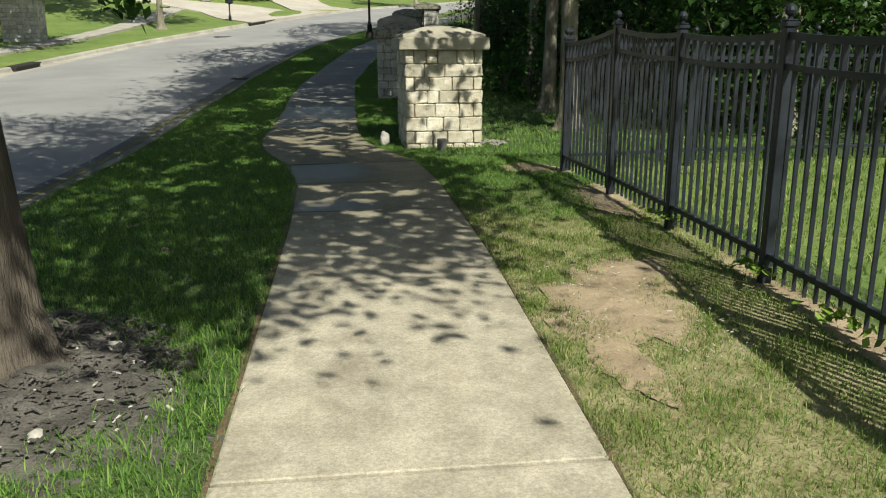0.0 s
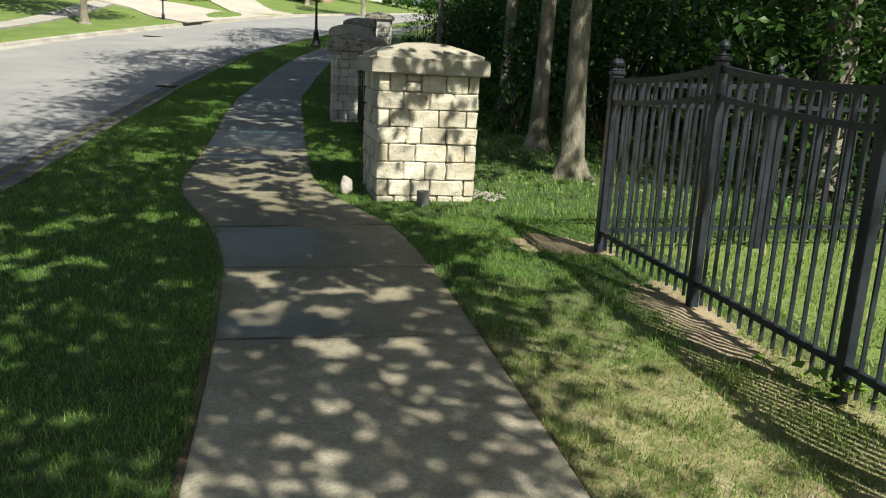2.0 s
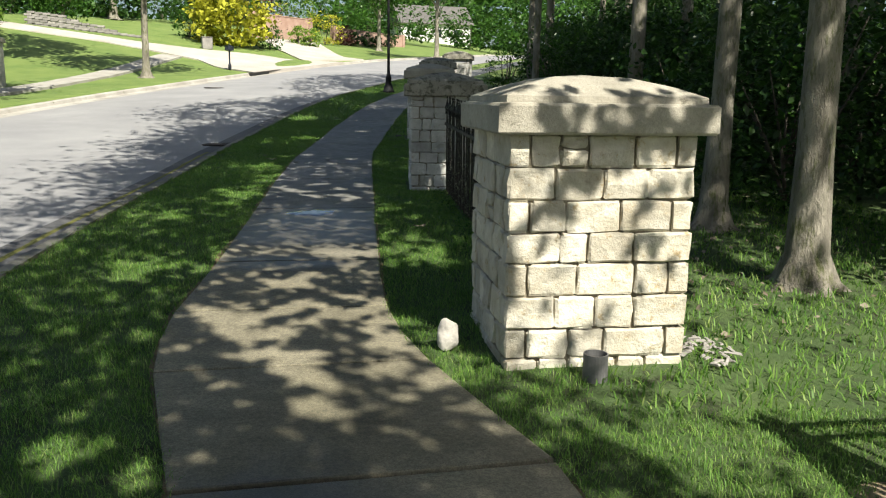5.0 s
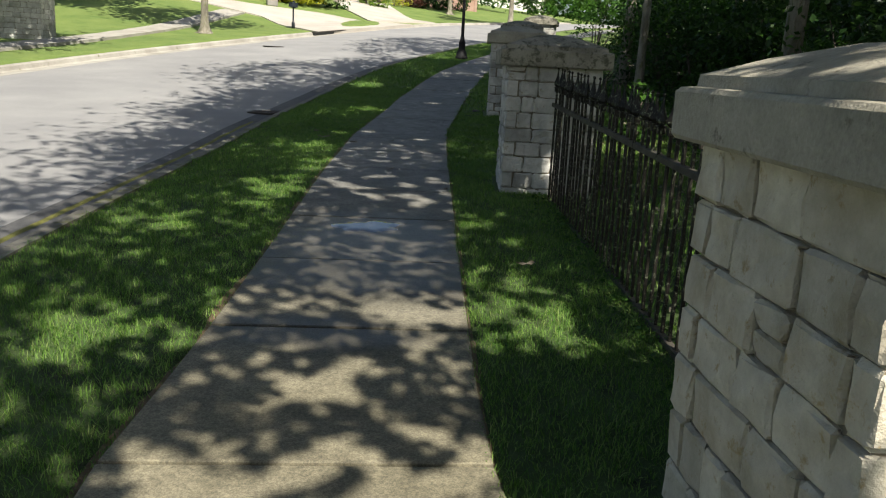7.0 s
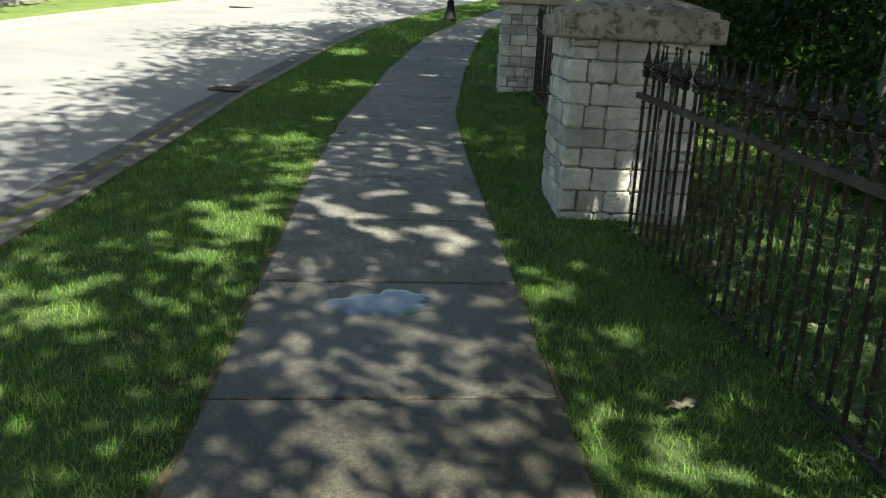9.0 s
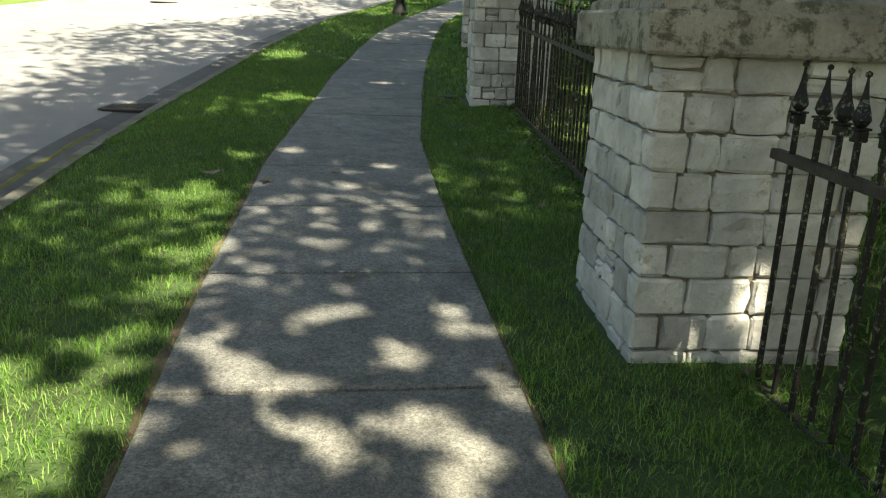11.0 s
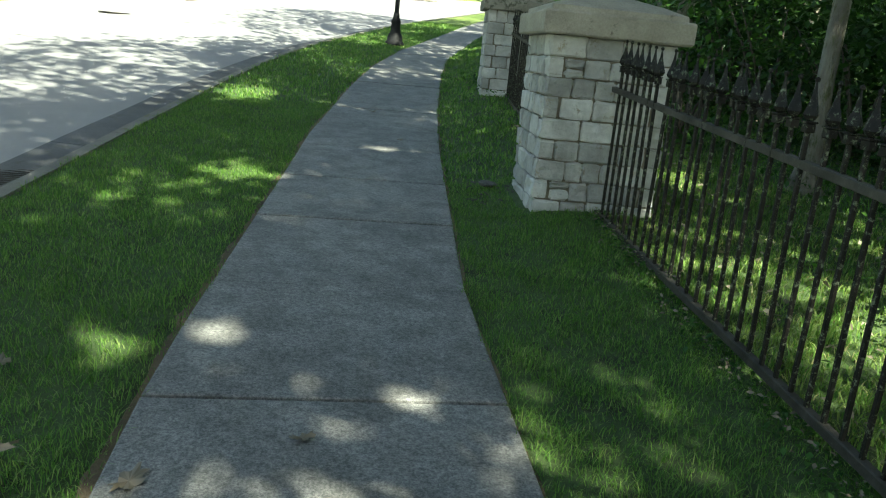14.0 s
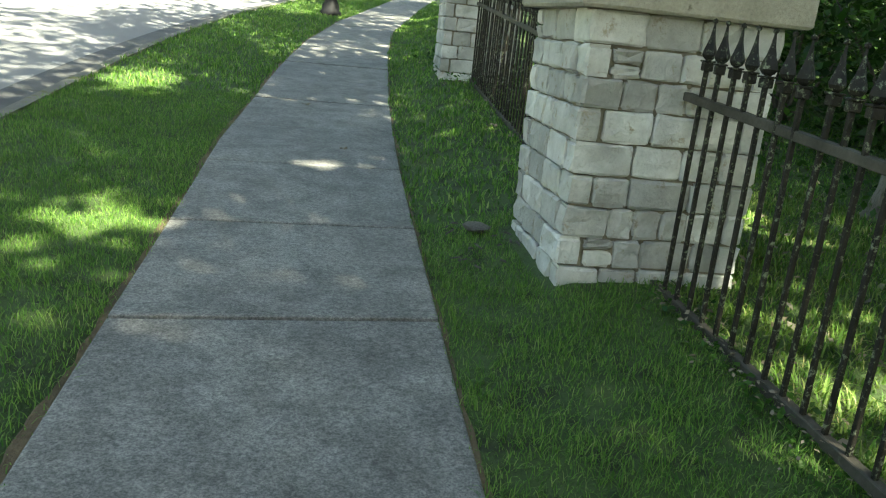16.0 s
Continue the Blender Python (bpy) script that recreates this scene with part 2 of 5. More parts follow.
LEAF_RED = leafy("purple_leaf", (0.06, 0.02, 0.02), (0.14, 0.05, 0.045), 0.5, 0.3)
LEAF_LIME = leafy("lime_leaf", (0.12, 0.22, 0.03), (0.28, 0.42, 0.06), 0.5, 0.35)
LAWN_FAR = surface("mown_lawn", (0.11, 0.185, 0.035), (0.20, 0.265, 0.065), 0.8, 25, bump=1.0, depth=0.03)
m_glass, t_glass, b_glass = shader("dark_glass")
b_glass.inputs["Base Color"].default_value, b_glass.inputs["Roughness"].default_value = (0.02, 0.025, 0.03, 1), 0.08
m_frost, t_frost, b_frost = shader("lamp_glass")
b_frost.inputs["Base Color"].default_value, b_frost.inputs["Roughness"].default_value = (0.7, 0.7, 0.66, 1), 0.35
b_frost.inputs["Transmission Weight"].default_value = 0.6
WATER, t_water, b_water = shader("puddle_water")
b_water.inputs["Base Color"].default_value, b_water.inputs["Roughness"].default_value = (0.06, 0.06, 0.06, 1), 0.02
b_water.inputs["IOR"].default_value = 2.8
bumped(t_water, b_water, noise_at(t_water, 30, 2), 0.05, 0.004)


# ---- building helpers ----
def mesh_from(name, verts, faces, material, smooth=False):
    me = bpy.data.meshes.new(name)
    me.from_pydata([tuple(v) for v in verts], [], [tuple(f) for f in faces])
    me.materials.append(material)
    if smooth:
        me.polygons.foreach_set("use_smooth", [True] * len(me.polygons))
    me.update()
    return me


def mesh_fast(name, co, polys, material):
    """A mesh from arrays: co (n, 3), polys (m, 3 or 4)."""
    me = bpy.data.meshes.new(name)
    m, k = polys.shape
    me.vertices.add(len(co))
    me.vertices.foreach_set("co", co.astype(np.float32).ravel())
    me.loops.add(m * k)
    me.loops.foreach_set("vertex_index", polys.astype(np.int32).ravel())
    me.polygons.add(m)
    me.polygons.foreach_set("loop_start", (np.arange(m) * k).astype(np.int32))
    me.materials.append(material)
    me.update(calc_edges=True)
    return me


def bm_mesh(name, bm, material, smooth=False):
    me = bpy.data.meshes.new(name)
    bmesh.ops.recalc_face_normals(bm, faces=bm.faces)
    bm.to_mesh(me)
    bm.free()
    me.materials.append(material)
    if smooth:
        me.polygons.foreach_set("use_smooth", [True] * len(me.polygons))
    return me


def part(name, data, parent, label=""):
    ob = new(name, data)
    ob.parent = parent
    if label:
        ob["label"] = label
    return ob


def thing(name, x, y, z, rz=0.0, data=None):
    ob = new(name, data)
    ob.matrix_basis = pose(x, y, z, 0, 0, rz)
    return ob


def add_box(bm, x0, x1, y0, y1, z0, z1, bevel=0.0):
    r = bmesh.ops.create_cube(bm, size=1.0, matrix=Matrix.LocRotScale(((x0 + x1) / 2, (y0 + y1) / 2, (z0 + z1) / 2), None, (x1 - x0, y1 - y0, z1 - z0)))
    if bevel:
        edges = {e for v in r["verts"] for e in v.link_edges}
        bmesh.ops.bevel(bm, geom=list(edges), offset=bevel, segments=1, affect="EDGES")


def box_mesh(name, x0, x1, y0, y1, z0, z1, material, bevel=0.004):
    bm = bmesh.new()
    add_box(bm, x0, x1, y0, y1, z0, z1, bevel)
    return bm_mesh(name, bm, material)


def add_turned(bm, profile, segments=16, at=(0, 0, 0)):
    """A turned shape from (radius, height) steps."""
    rings = []
    for r, z in profile:
        rings.append([bm.verts.new((at[0] + r * math.cos(2 * math.pi * k / segments), at[1] + r * math.sin(2 * math.pi * k / segments), at[2] + z)) for k in range(segments)])
    for a, b in zip(rings, rings[1:]):
        for k in range(segments):
            bm.faces.new((a[k], a[(k + 1) % segments], b[(k + 1) % segments], b[k]))
    bm.faces.new(rings[0][::-1])
    bm.faces.new(rings[-1])


def turned_mesh(name, profile, material, segments=16, smooth=True):
    bm = bmesh.new()
    add_turned(bm, profile, segments)
    return bm_mesh(name, bm, material, smooth)


def tube(path, radii, segments=8, rough=0.0, rng=None):
    """Verts and faces of a tapered limb along a path."""
    vs, fs = [], []
    for i, (p, r) in enumerate(zip(path, radii)):
        a, b = path[max(i - 1, 0)], path[min(i + 1, len(path) - 1)]
        q = (Vector(b) - Vector(a)).to_track_quat("Z", "Y")
        for k in range(segments):
            w = 2 * math.pi * k / segments
            rr = r * (1 + (rng.uniform(-rough, rough) if rng else 0))
            vs.append(Vector(p) + q @ Vector((rr * math.cos(w), rr * math.sin(w), 0)))
    for i in range(len(path) - 1):
        for k in range(segments):
            k2 = (k + 1) % segments
            fs.append((i * segments + k, i * segments + k2, (i + 1) * segments + k2, (i + 1) * segments + k))
    fs.append(tuple(range((len(path) - 1) * segments, len(path) * segments)))
    return vs, fs


def leaves_mesh(name, points, size, material, seed, flat=0.6):
    """Pointed, slightly folded leaves at the given places."""
    rng = np.random.default_rng(seed)
    n = len(points)
    w = rng.uniform(0, 2 * np.pi, n)
    tilt = rng.normal(0, flat, n)
    along = np.stack([np.cos(w) * np.cos(tilt), np.sin(w) * np.cos(tilt), np.sin(tilt) - 0.25], 1)
    along /= np.linalg.norm(along, axis=1)[:, None]
    side = np.cross(along, rng.normal(0, 0.45, (n, 3)) + [0, 0, 1])
    side /= np.linalg.norm(side, axis=1)[:, None]
    up = np.cross(side, along)
    s = (size * rng.uniform(0.6, 1.35, n))[:, None]
    co = np.stack([points - along * s * 0.5, points + side * s * 0.32 + up * s * 0.08, points + along * s * 0.55, points - side * s * 0.32 + up * s * 0.08], 1).reshape(-1, 3)
    base = np.arange(n)[:, None] * 4
    polys = np.concatenate([base + [0, 1, 2], base + [0, 2, 3]], 0)
    return mesh_fast(name, co, polys, material)


def smooth_curve(xs, ys, width=3.0):
    t = np.arange(-60.0, 420.0, 0.25)
    v = np.interp(t, xs, ys)
    k = int(width / 0.25) | 1
    v = np.convolve(np.pad(v, k // 2, mode="edge"), np.ones(k) / k, "valid")
    return lambda y: np.interp(y, t, v)


def step01(a, b, x):
    t = np.clip((x - a) / (b - a), 0, 1)
    return t * t * (3 - 2 * t)


# ---- the lie of the land ----
rise = smooth_curve([-60, -6, 0, 7, 10, 11.4, 13.8, 15.1, 20.5, 23.1, 25.8, 29, 33, 40, 46, 53, 70, 100, 160, 400],
                    [-0.4, -0.03, 0, 0.055, 0.07, 0.1, 0.2, 0.28, 0.45, 0.575, 0.70, 0.93, 1.28, 1.9, 2.48, 3.1, 4.6, 6.8, 9.5, 14], 1.5)
kerb_near = smooth_curve([-60, 12, 24, 27, 31, 35, 38.5, 42.4, 46.6, 52.4, 65, 80, 120, 420], [-3.3, -3.35, -3.45, -3.3, -2.95, -2.4, -1.75, -0.6, 0.6, 2.5, 6.8, 12.5, 30, 165], 3)
kerb_far = smooth_curve([-60, 28, 33.5, 39, 46.2, 50, 60, 66, 71.6, 80, 120, 420], [-12, -11.8, -11, -10, -8, -7, -4.3, -1.9, 0.3, 4, 21.5, 156], 3)
walk_left = smooth_curve([-60, 2.5, 6.8, 8.7, 10, 11.3, 12.2, 13.5, 15, 19, 22, 24.6, 28, 32, 35, 38.6, 42.4, 45, 48.2, 55, 65, 80, 120, 420],
                         [-0.6, -0.58, -0.67, -0.78, -1.0, -1.44, -1.6, -1.57, -1.58, -1.71, -1.72, -1.57, -1.35, -0.88, -0.42, 0.35, 1.45, 2.2, 3.05, 5.0, 8.6, 14.4, 32, 167], 0.75)
walk_right = smooth_curve([-60, 5.6, 8.7, 10, 11.1, 12.1, 13, 15.1, 20.8, 23.1, 24.5, 27.5, 30, 32, 34.5, 37.4, 43, 46.6, 55, 65, 80, 120, 420],
                          [0.85, 0.86, 0.76, 0.62, 0.18, -0.09, -0.15, -0.2, -0.29, -0.28, -0.16, 0.07, 0.32, 0.56, 0.88, 1.33, 2.75, 3.75, 6.4, 10, 15.8, 33.4, 168.4], 0.75)


def lumps(x, y):
    return 0.012 * np.sin(2.1 * x + 1.3 * y) * np.sin(1.7 * y - 0.8 * x) + 0.008 * np.sin(5.3 * x) * np.sin(4.7 * y + 1)


def land(x, y):
    """Height of the lawns."""
    x, y = np.asarray(x, float), np.asarray(y, float)
    z = rise(y) + 0.0 * x
    right = x - walk_right(y)
    z = z + 0.13 * step01(22, 25, y) * step01(0.1, 0.8, right) + np.where(right > 0, lumps(x, y), lumps(x, y) * 0.6)
    z = z + 0.03 * np.clip(right - 3, 0, 60) * step01(12, 30, y)
    left = kerb_far(y) - x
    return z + 0.12 * np.clip(left - 4.0, 0, 26) * step01(40, 58, y)


def road_left(y):
    return kerb_far(y) + 0.525


def road_right(y):
    return kerb_near(y) - 0.525


def road_top(x, y):
    a, b = road_left(y), road_right(y)
    u = np.clip((x - a) / (b - a), 0, 1)
    return rise(y) - 0.13 + 0.11 * (1 - (2 * u - 1) ** 2)


def ribbon(name, left, right, top, ys, across, material):
    """A sheet between two lines along y."""
    ys = np.asarray(ys)
    u = np.linspace(0, 1, across + 1)
    X = left(ys)[:, None] * (1 - u) + right(ys)[:, None] * u
    Y = np.repeat(ys[:, None], across + 1, 1)
    co = np.stack([X, Y, top(X, Y)], 2).reshape(-1, 3)
    n = across + 1
    i = (np.arange(len(ys) - 1)[:, None] * n + np.arange(across)).ravel()
    return mesh_fast(name, co, np.stack([i, i + 1, i + n + 1, i + n], 1), material)


rows = np.concatenate([np.arange(-40, -5, 2.5), np.arange(-5, 36, 0.25), np.arange(36, 82, 1.0), np.arange(82, 130, 6), np.arange(130, 401, 30)])
ones = np.ones_like(rows)
out_left = [388, 200, 120, 80, 60, 45, 35, 28, 22, 17, 13, 10, 8, 6, 4.5, 3.4, 2.3, 1.2, 0.2]
out_right = [0.08, 0.25, 0.45, 0.7, 0.95, 1.2, 1.5, 1.8, 2.2, 2.7, 3.3, 4.2, 5.5, 7, 9, 12, 16, 22, 32, 50, 90, 200, 390]
cols, drop = [], []
for d in out_left:
    cols.append(kerb_far(rows) - d), drop.append(0)
cols.append(kerb_far(rows) - 0.19), drop.append(0.4)
cols.append(kerb_near(rows) + 0.14), drop.append(0.4)
for k in range(9):
    cols.append(kerb_near(rows) + 0.15 + (walk_left(rows) - kerb_near(rows) - 0.15) * k / 8), drop.append(0)
cols.append(walk_left(rows) + 0.004), drop.append(0.12)
cols.append(walk_right(rows) - 0.004), drop.append(0.12)
cols.append(walk_right(rows)), drop.append(0)
for d in out_right:
    cols.append(walk_right(rows) + d), drop.append(0)
X = np.stack(cols, 1)
Y = np.repeat(rows[:, None], X.shape[1], 1)
Z = land(X, Y) - np.array(drop)[None, :] - 0.012
n = X.shape[1]
i = (np.arange(len(rows) - 1)[:, None] * n + np.arange(n - 1)).ravel()
ground = new("ground", mesh_fast("ground", np.stack([X, Y, Z], 2).reshape(-1, 3), np.stack([i, i + 1, i + n + 1, i + n], 1), SOIL))
ground.data.materials.append(LAWN_FAR)
far_col = np.array([c < len(out_left) or c > n - len(out_right) + 7 for c in range(n - 1)])
right_col = np.array([c > n - len(out_right) + 7 for c in range(n - 1)])
idx = ((far_col[None, :] & ~(right_col[None, :] & (rows[:-1, None] > 9.5))) | (rows[:-1, None] > 47)).astype(np.int32).ravel()
ground.data.polygons.foreach_set("material_index", idx)
tagged(ground, "green mown lawn with thin dark soil", "lawn", kind="structure")

road = new("road", ribbon("road", road_left, road_right, road_top, rows, 16, ROAD))
tagged(road, "pale grey asphalt street curving uphill", "road", kind="structure")


def kerb(name, line, side, label, material):
    """A kerb with its gutter pan, cast in lengths of three metres. side: +1 where the lawn lies to the right of the line."""
    k = new(name)
    tagged(k, label, "kerb", kind="structure")
    shapes = (("kerb_stone", [(-0.06, -0.15), (-0.02, -0.12), (0.01, -0.02), (0.05, 0.012), (0.165, 0.012), (0.175, -0.3), (-0.06, -0.3)], material, 0.006),
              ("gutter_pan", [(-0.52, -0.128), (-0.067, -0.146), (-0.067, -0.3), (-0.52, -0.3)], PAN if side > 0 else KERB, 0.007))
    y0 = -24.0
    while y0 < 100:
        for piece, profile, mm, gap in shapes:
            ys = np.linspace(y0 + gap, y0 + 3.0 - gap, 5)
            vs = [(float(line(y)) + side * px, y, float(rise(y)) + pz) for y in ys for px, pz in profile]
            m = len(profile)
            fs = []
            for a in range(4):
                for b in range(m):
                    q = (a * m + b, a * m + (b + 1) % m, (a + 1) * m + (b + 1) % m, (a + 1) * m + b)
                    fs.append(q if side > 0 else q[::-1])
            fs += [tuple(range(m)), tuple(range(4 * m, 5 * m))]
            part(piece, mesh_from(piece, vs, fs, mm), k)
        y0 += 3.0


kerb("kerb_near", kerb_near, 1, "grey concrete kerb and gutter with mossy edge", KERB_MOSS_SHADE)

# moss and silt in the near gutter
vs, fs = [], []
for q, y in enumerate(np.arange(-6, 24, 0.09)):
    wd = max(0.004, 0.035 + 0.04 * noise.noise((y * 1.7, 3.0, 0)) + 0.02 * noise.noise((y * 9, 5.0, 0)))
    x0 = float(kerb_near(y))
    vs += [(x0 - 0.28, y, float(rise(y)) - 0.140), (x0 - 0.31 - wd * 0.5, y, float(rise(y)) - 0.128), (x0 - 0.34 - wd, y, float(rise(y)) - 0.138)]
    if q:
        o = q * 3
        fs += [(o - 3, o, o + 1, o - 2), (o - 2, o + 1, o + 2, o - 1)]
MOSS = surface("yellow_moss", (0.11, 0.12, 0.03), (0.27, 0.26, 0.06), 4, 70, bump=1.0, depth=0.01)
tagged(new("moss_line", mesh_from("moss_line", vs, fs, MOSS)), "yellow-green moss line in the gutter", "moss", kind="stuff")
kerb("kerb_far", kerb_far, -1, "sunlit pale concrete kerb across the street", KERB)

# ---- the sidewalk, slab by slab ----
joints = [-14.5, -13, -11.5, -10, -8.5, -7, -5.4, -4.0, -2.65, -1.35, -0.05, 1.25, 2.55, 7.1, 8.6, 10.0, 11.33, 12.45, 13.85, 15.12, 16.45, 17.75, 19.1, 20.5, 21.77, 23.08, 24.5, 25.85, 27.26]
while joints[-1] < 76:
    joints.append(joints[-1] + 1.32)


def skew_at(y):
    """Half the lag of a joint between the two edges of the sidewalk."""
    return 0.02 + 0.10 * math.exp(-((y - 10.5) / 1.2) ** 2) + (0.03 if 12 < y < 17 else 0.0)


pavement = tagged(new("pavement"), "grey concrete sidewalk with dark joints, damp in places", "sidewalk", kind="structure")
rng = random.Random(4)
for a, b in zip(joints, joints[1:]):
    rise_by = rng.uniform(-0.004, 0.006) + 0.004
    ys = [a + 0.011] + list(np.linspace(a + 0.02, b - 0.02, 3 if b - a < 2 else 9)) + [b - 0.011]
    us = [0.0, 0.006, 0.34, 0.67, 0.994, 1.0]
    vs, fs = [], []
    for r, y in enumerate(ys):
        for c, u in enumerate(us):
            x = float(walk_left(y)) * (1 - u) + float(walk_right(y)) * u
            edge = r in (0, len(ys) - 1) or c in (0, 5)
            skew = skew_at(a) * (b - y) / (b - a) + skew_at(b) * (y - a) / (b - a)
            vs.append((x, y + skew * (u - 0.5) * 2, float(rise(y)) + rise_by - (0.004 if edge else 0)))
    top = len(vs)
    for r, c in [(0, c) for c in range(6)] + [(r, 5) for r in range(1, len(ys))] + [(len(ys) - 1, c) for c in range(4, -1, -1)] + [(r, 0) for r in range(len(ys) - 2, 0, -1)]:
        v = vs[r * 6 + c]
        vs.append((v[0], v[1], v[2] - 0.1))
    ring = [(0, c) for c in range(6)] + [(r, 5) for r in range(1, len(ys))] + [(len(ys) - 1, c) for c in range(4, -1, -1)] + [(r, 0) for r in range(len(ys) - 2, 0, -1)]
    for r in range(len(ys) - 1):
        for c in range(5):
            fs.append((r * 6 + c, r * 6 + c + 1, r * 6 + c + 7, r * 6 + c + 6))
    for k in range(len(ring)):
        p, q = ring[k], ring[(k + 1) % len(ring)]
        fs.append((p[0] * 6 + p[1], top + k, top + (k + 1) % len(ring), q[0] * 6 + q[1]))
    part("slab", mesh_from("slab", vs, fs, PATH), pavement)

vs, fs = [], []
for a in joints[1:-1]:
    off = len(vs)
    for u in (0.0, 0.5, 1.0):
        x = float(walk_left(a)) * (1 - u) + float(walk_right(a)) * u
        for dy in (-0.018, 0.018):
            vs.append((x, a + dy + skew_at(a) * (u - 0.5) * 2, float(rise(a)) - 0.024))
    fs += [(off, off + 2, off + 3, off + 1), (off + 2, off + 4, off + 5, off + 3)]
tagged(part("joint_fill", mesh_from("joint_fill", vs, fs, DIRT_AND_SHADE), pavement, "dark dirt in the joints"), kind="stuff")


# ---- bare dirt, mulch and puddle ----
def blob(name, x, y, rx, ry, lift, material, seed, points=40, wobble=0.25, base=land, rings=5, rough=0.0):
    """A low irregular patch lying on the ground."""
    r = random.Random(seed)
    ph = [r.uniform(0, 6.28) for _ in range(4)]
    vs = [(x, y, float(base(x, y)) + lift)]
    for ring_no in range(1, rings + 1):
        f = ring_no / rings
        for k in range(points):
            w = 2 * math.pi * k / points
            s = 1 + wobble * (0.5 * math.sin(2 * w + ph[0]) + 0.35 * math.sin(3 * w + ph[1]) + 0.3 * math.sin(7 * w + ph[2]) + 0.15 * math.sin(13 * w + ph[3]))
            px, py = x + rx * s * f * math.cos(w), y + ry * s * f * math.sin(w)
            if rough:
                up = lift * (1 - 2.2 * f ** 3) + rough * noise.noise((px * 6, py * 6, seed)) + 0.5 * rough * noise.noise((px * 17, py * 17, seed))
            else:
                up = lift * (1.0 if ring_no < rings else 0.15)
            vs.append((px, py, float(base(px, py)) + up))
    fs = [(0, 1 + k, 1 + (k + 1) % points) for k in range(points)]
    for q in range(rings - 1):
        for k in range(points):
            k2 = (k + 1) % points
            fs.append((1 + q * points + k, 1 + (q + 1) * points + k, 1 + (q + 1) * points + k2, 1 + q * points + k2))
    return new(name, mesh_from(name, vs, fs, material, True))


def flat_rise(x, y):
    return rise(y)


bare = [(1.42, 4.3, 0.34, 0.68, 3), (1.22, 3.45, 0.16, 0.35, 5), (1.75, 4.95, 0.3, 0.35, 6), (2.3, 7.4, 0.2, 0.9, 8), (2.05, 9.4, 0.4, 0.35, 9), (2.52, 3.2, 0.14, 1.6, 10)]
for x, y, rx, ry, s in bare:
    tagged(blob("bare_earth", x, y, rx * 1.12, ry * 1.12, 0.006, DIRT, s, 70, 0.3, land, 22, 0.014), "patch of bare tan dirt in worn grass", "dirt", "worn patches", "structure")
mulch_bed = tagged(blob("mulch_bed", -1.95, 3.5, 1.3, 1.15, 0.025, MULCH, 11, 80, 0.2, land, 26, 0.03), "dark bark mulch bed round the tree", "mulch", kind="structure")
puddle = blob("puddle", -0.94, 16.13, 0.24, 0.21, 0.0095, WATER, 14, 60, 0.35, flat_rise)
tagged(puddle, "shallow puddle reflecting the sky on concrete", "puddle", kind="structure")


# ---- stone pillars ----
def stone_block(w, h, d, r, material):
    """One rough-faced stone: its face bulges towards -y, with worn corners."""
    gu, gv = [0, 0.012 / w, 0.5, 1 - 0.012 / w, 1], [0, 0.012 / h, 0.5, 1 - 0.012 / h, 1]
    nx, nz = 4, 4
    vs, fs = [], []
    for k in range(5):
        for q in range(5):
            edge = q in (0, 4) or k in (0, 4)
            corner = q in (0, 4) and k in (0, 4)
            px = (gu[q] - 0.5) * w + r.uniform(-0.008, 0.008)
            pz = (gv[k] - 0.5) * h + r.uniform(-0.006, 0.006)
            if corner:
                px, pz = px * (1 - 0.012 / w * 2), pz * (1 - 0.010 / h * 2)
            vs.append((px, (0.008 + r.uniform(-0.003, 0.004) if edge else -0.002 + r.uniform(-0.008, 0.008)) + (0.003 if corner else 0), pz))
    n = nx + 1
    for k in range(nz):
        for q in range(nx):
            fs.append((k * n + q, k * n + q + 1, (k + 1) * n + q + 1, (k + 1) * n + q))
    ring = [q for q in range(n)] + [k * n + nx for k in range(1, n)] + [nz * n + q for q in range(nx - 1, -1, -1)] + [k * n for k in range(nz - 1, 0, -1)]
    top = len(vs)
    vs += [(vs[q][0], d, vs[q][2]) for q in ring]
    for k in range(len(ring)):
        k2 = (k + 1) % len(ring)
        fs.append((ring[k2], ring[k], top + k, top + k2))
    fs.append(tuple(range(top, top + len(ring)))[::-1])
    return mesh_from("stone", vs, fs, material)


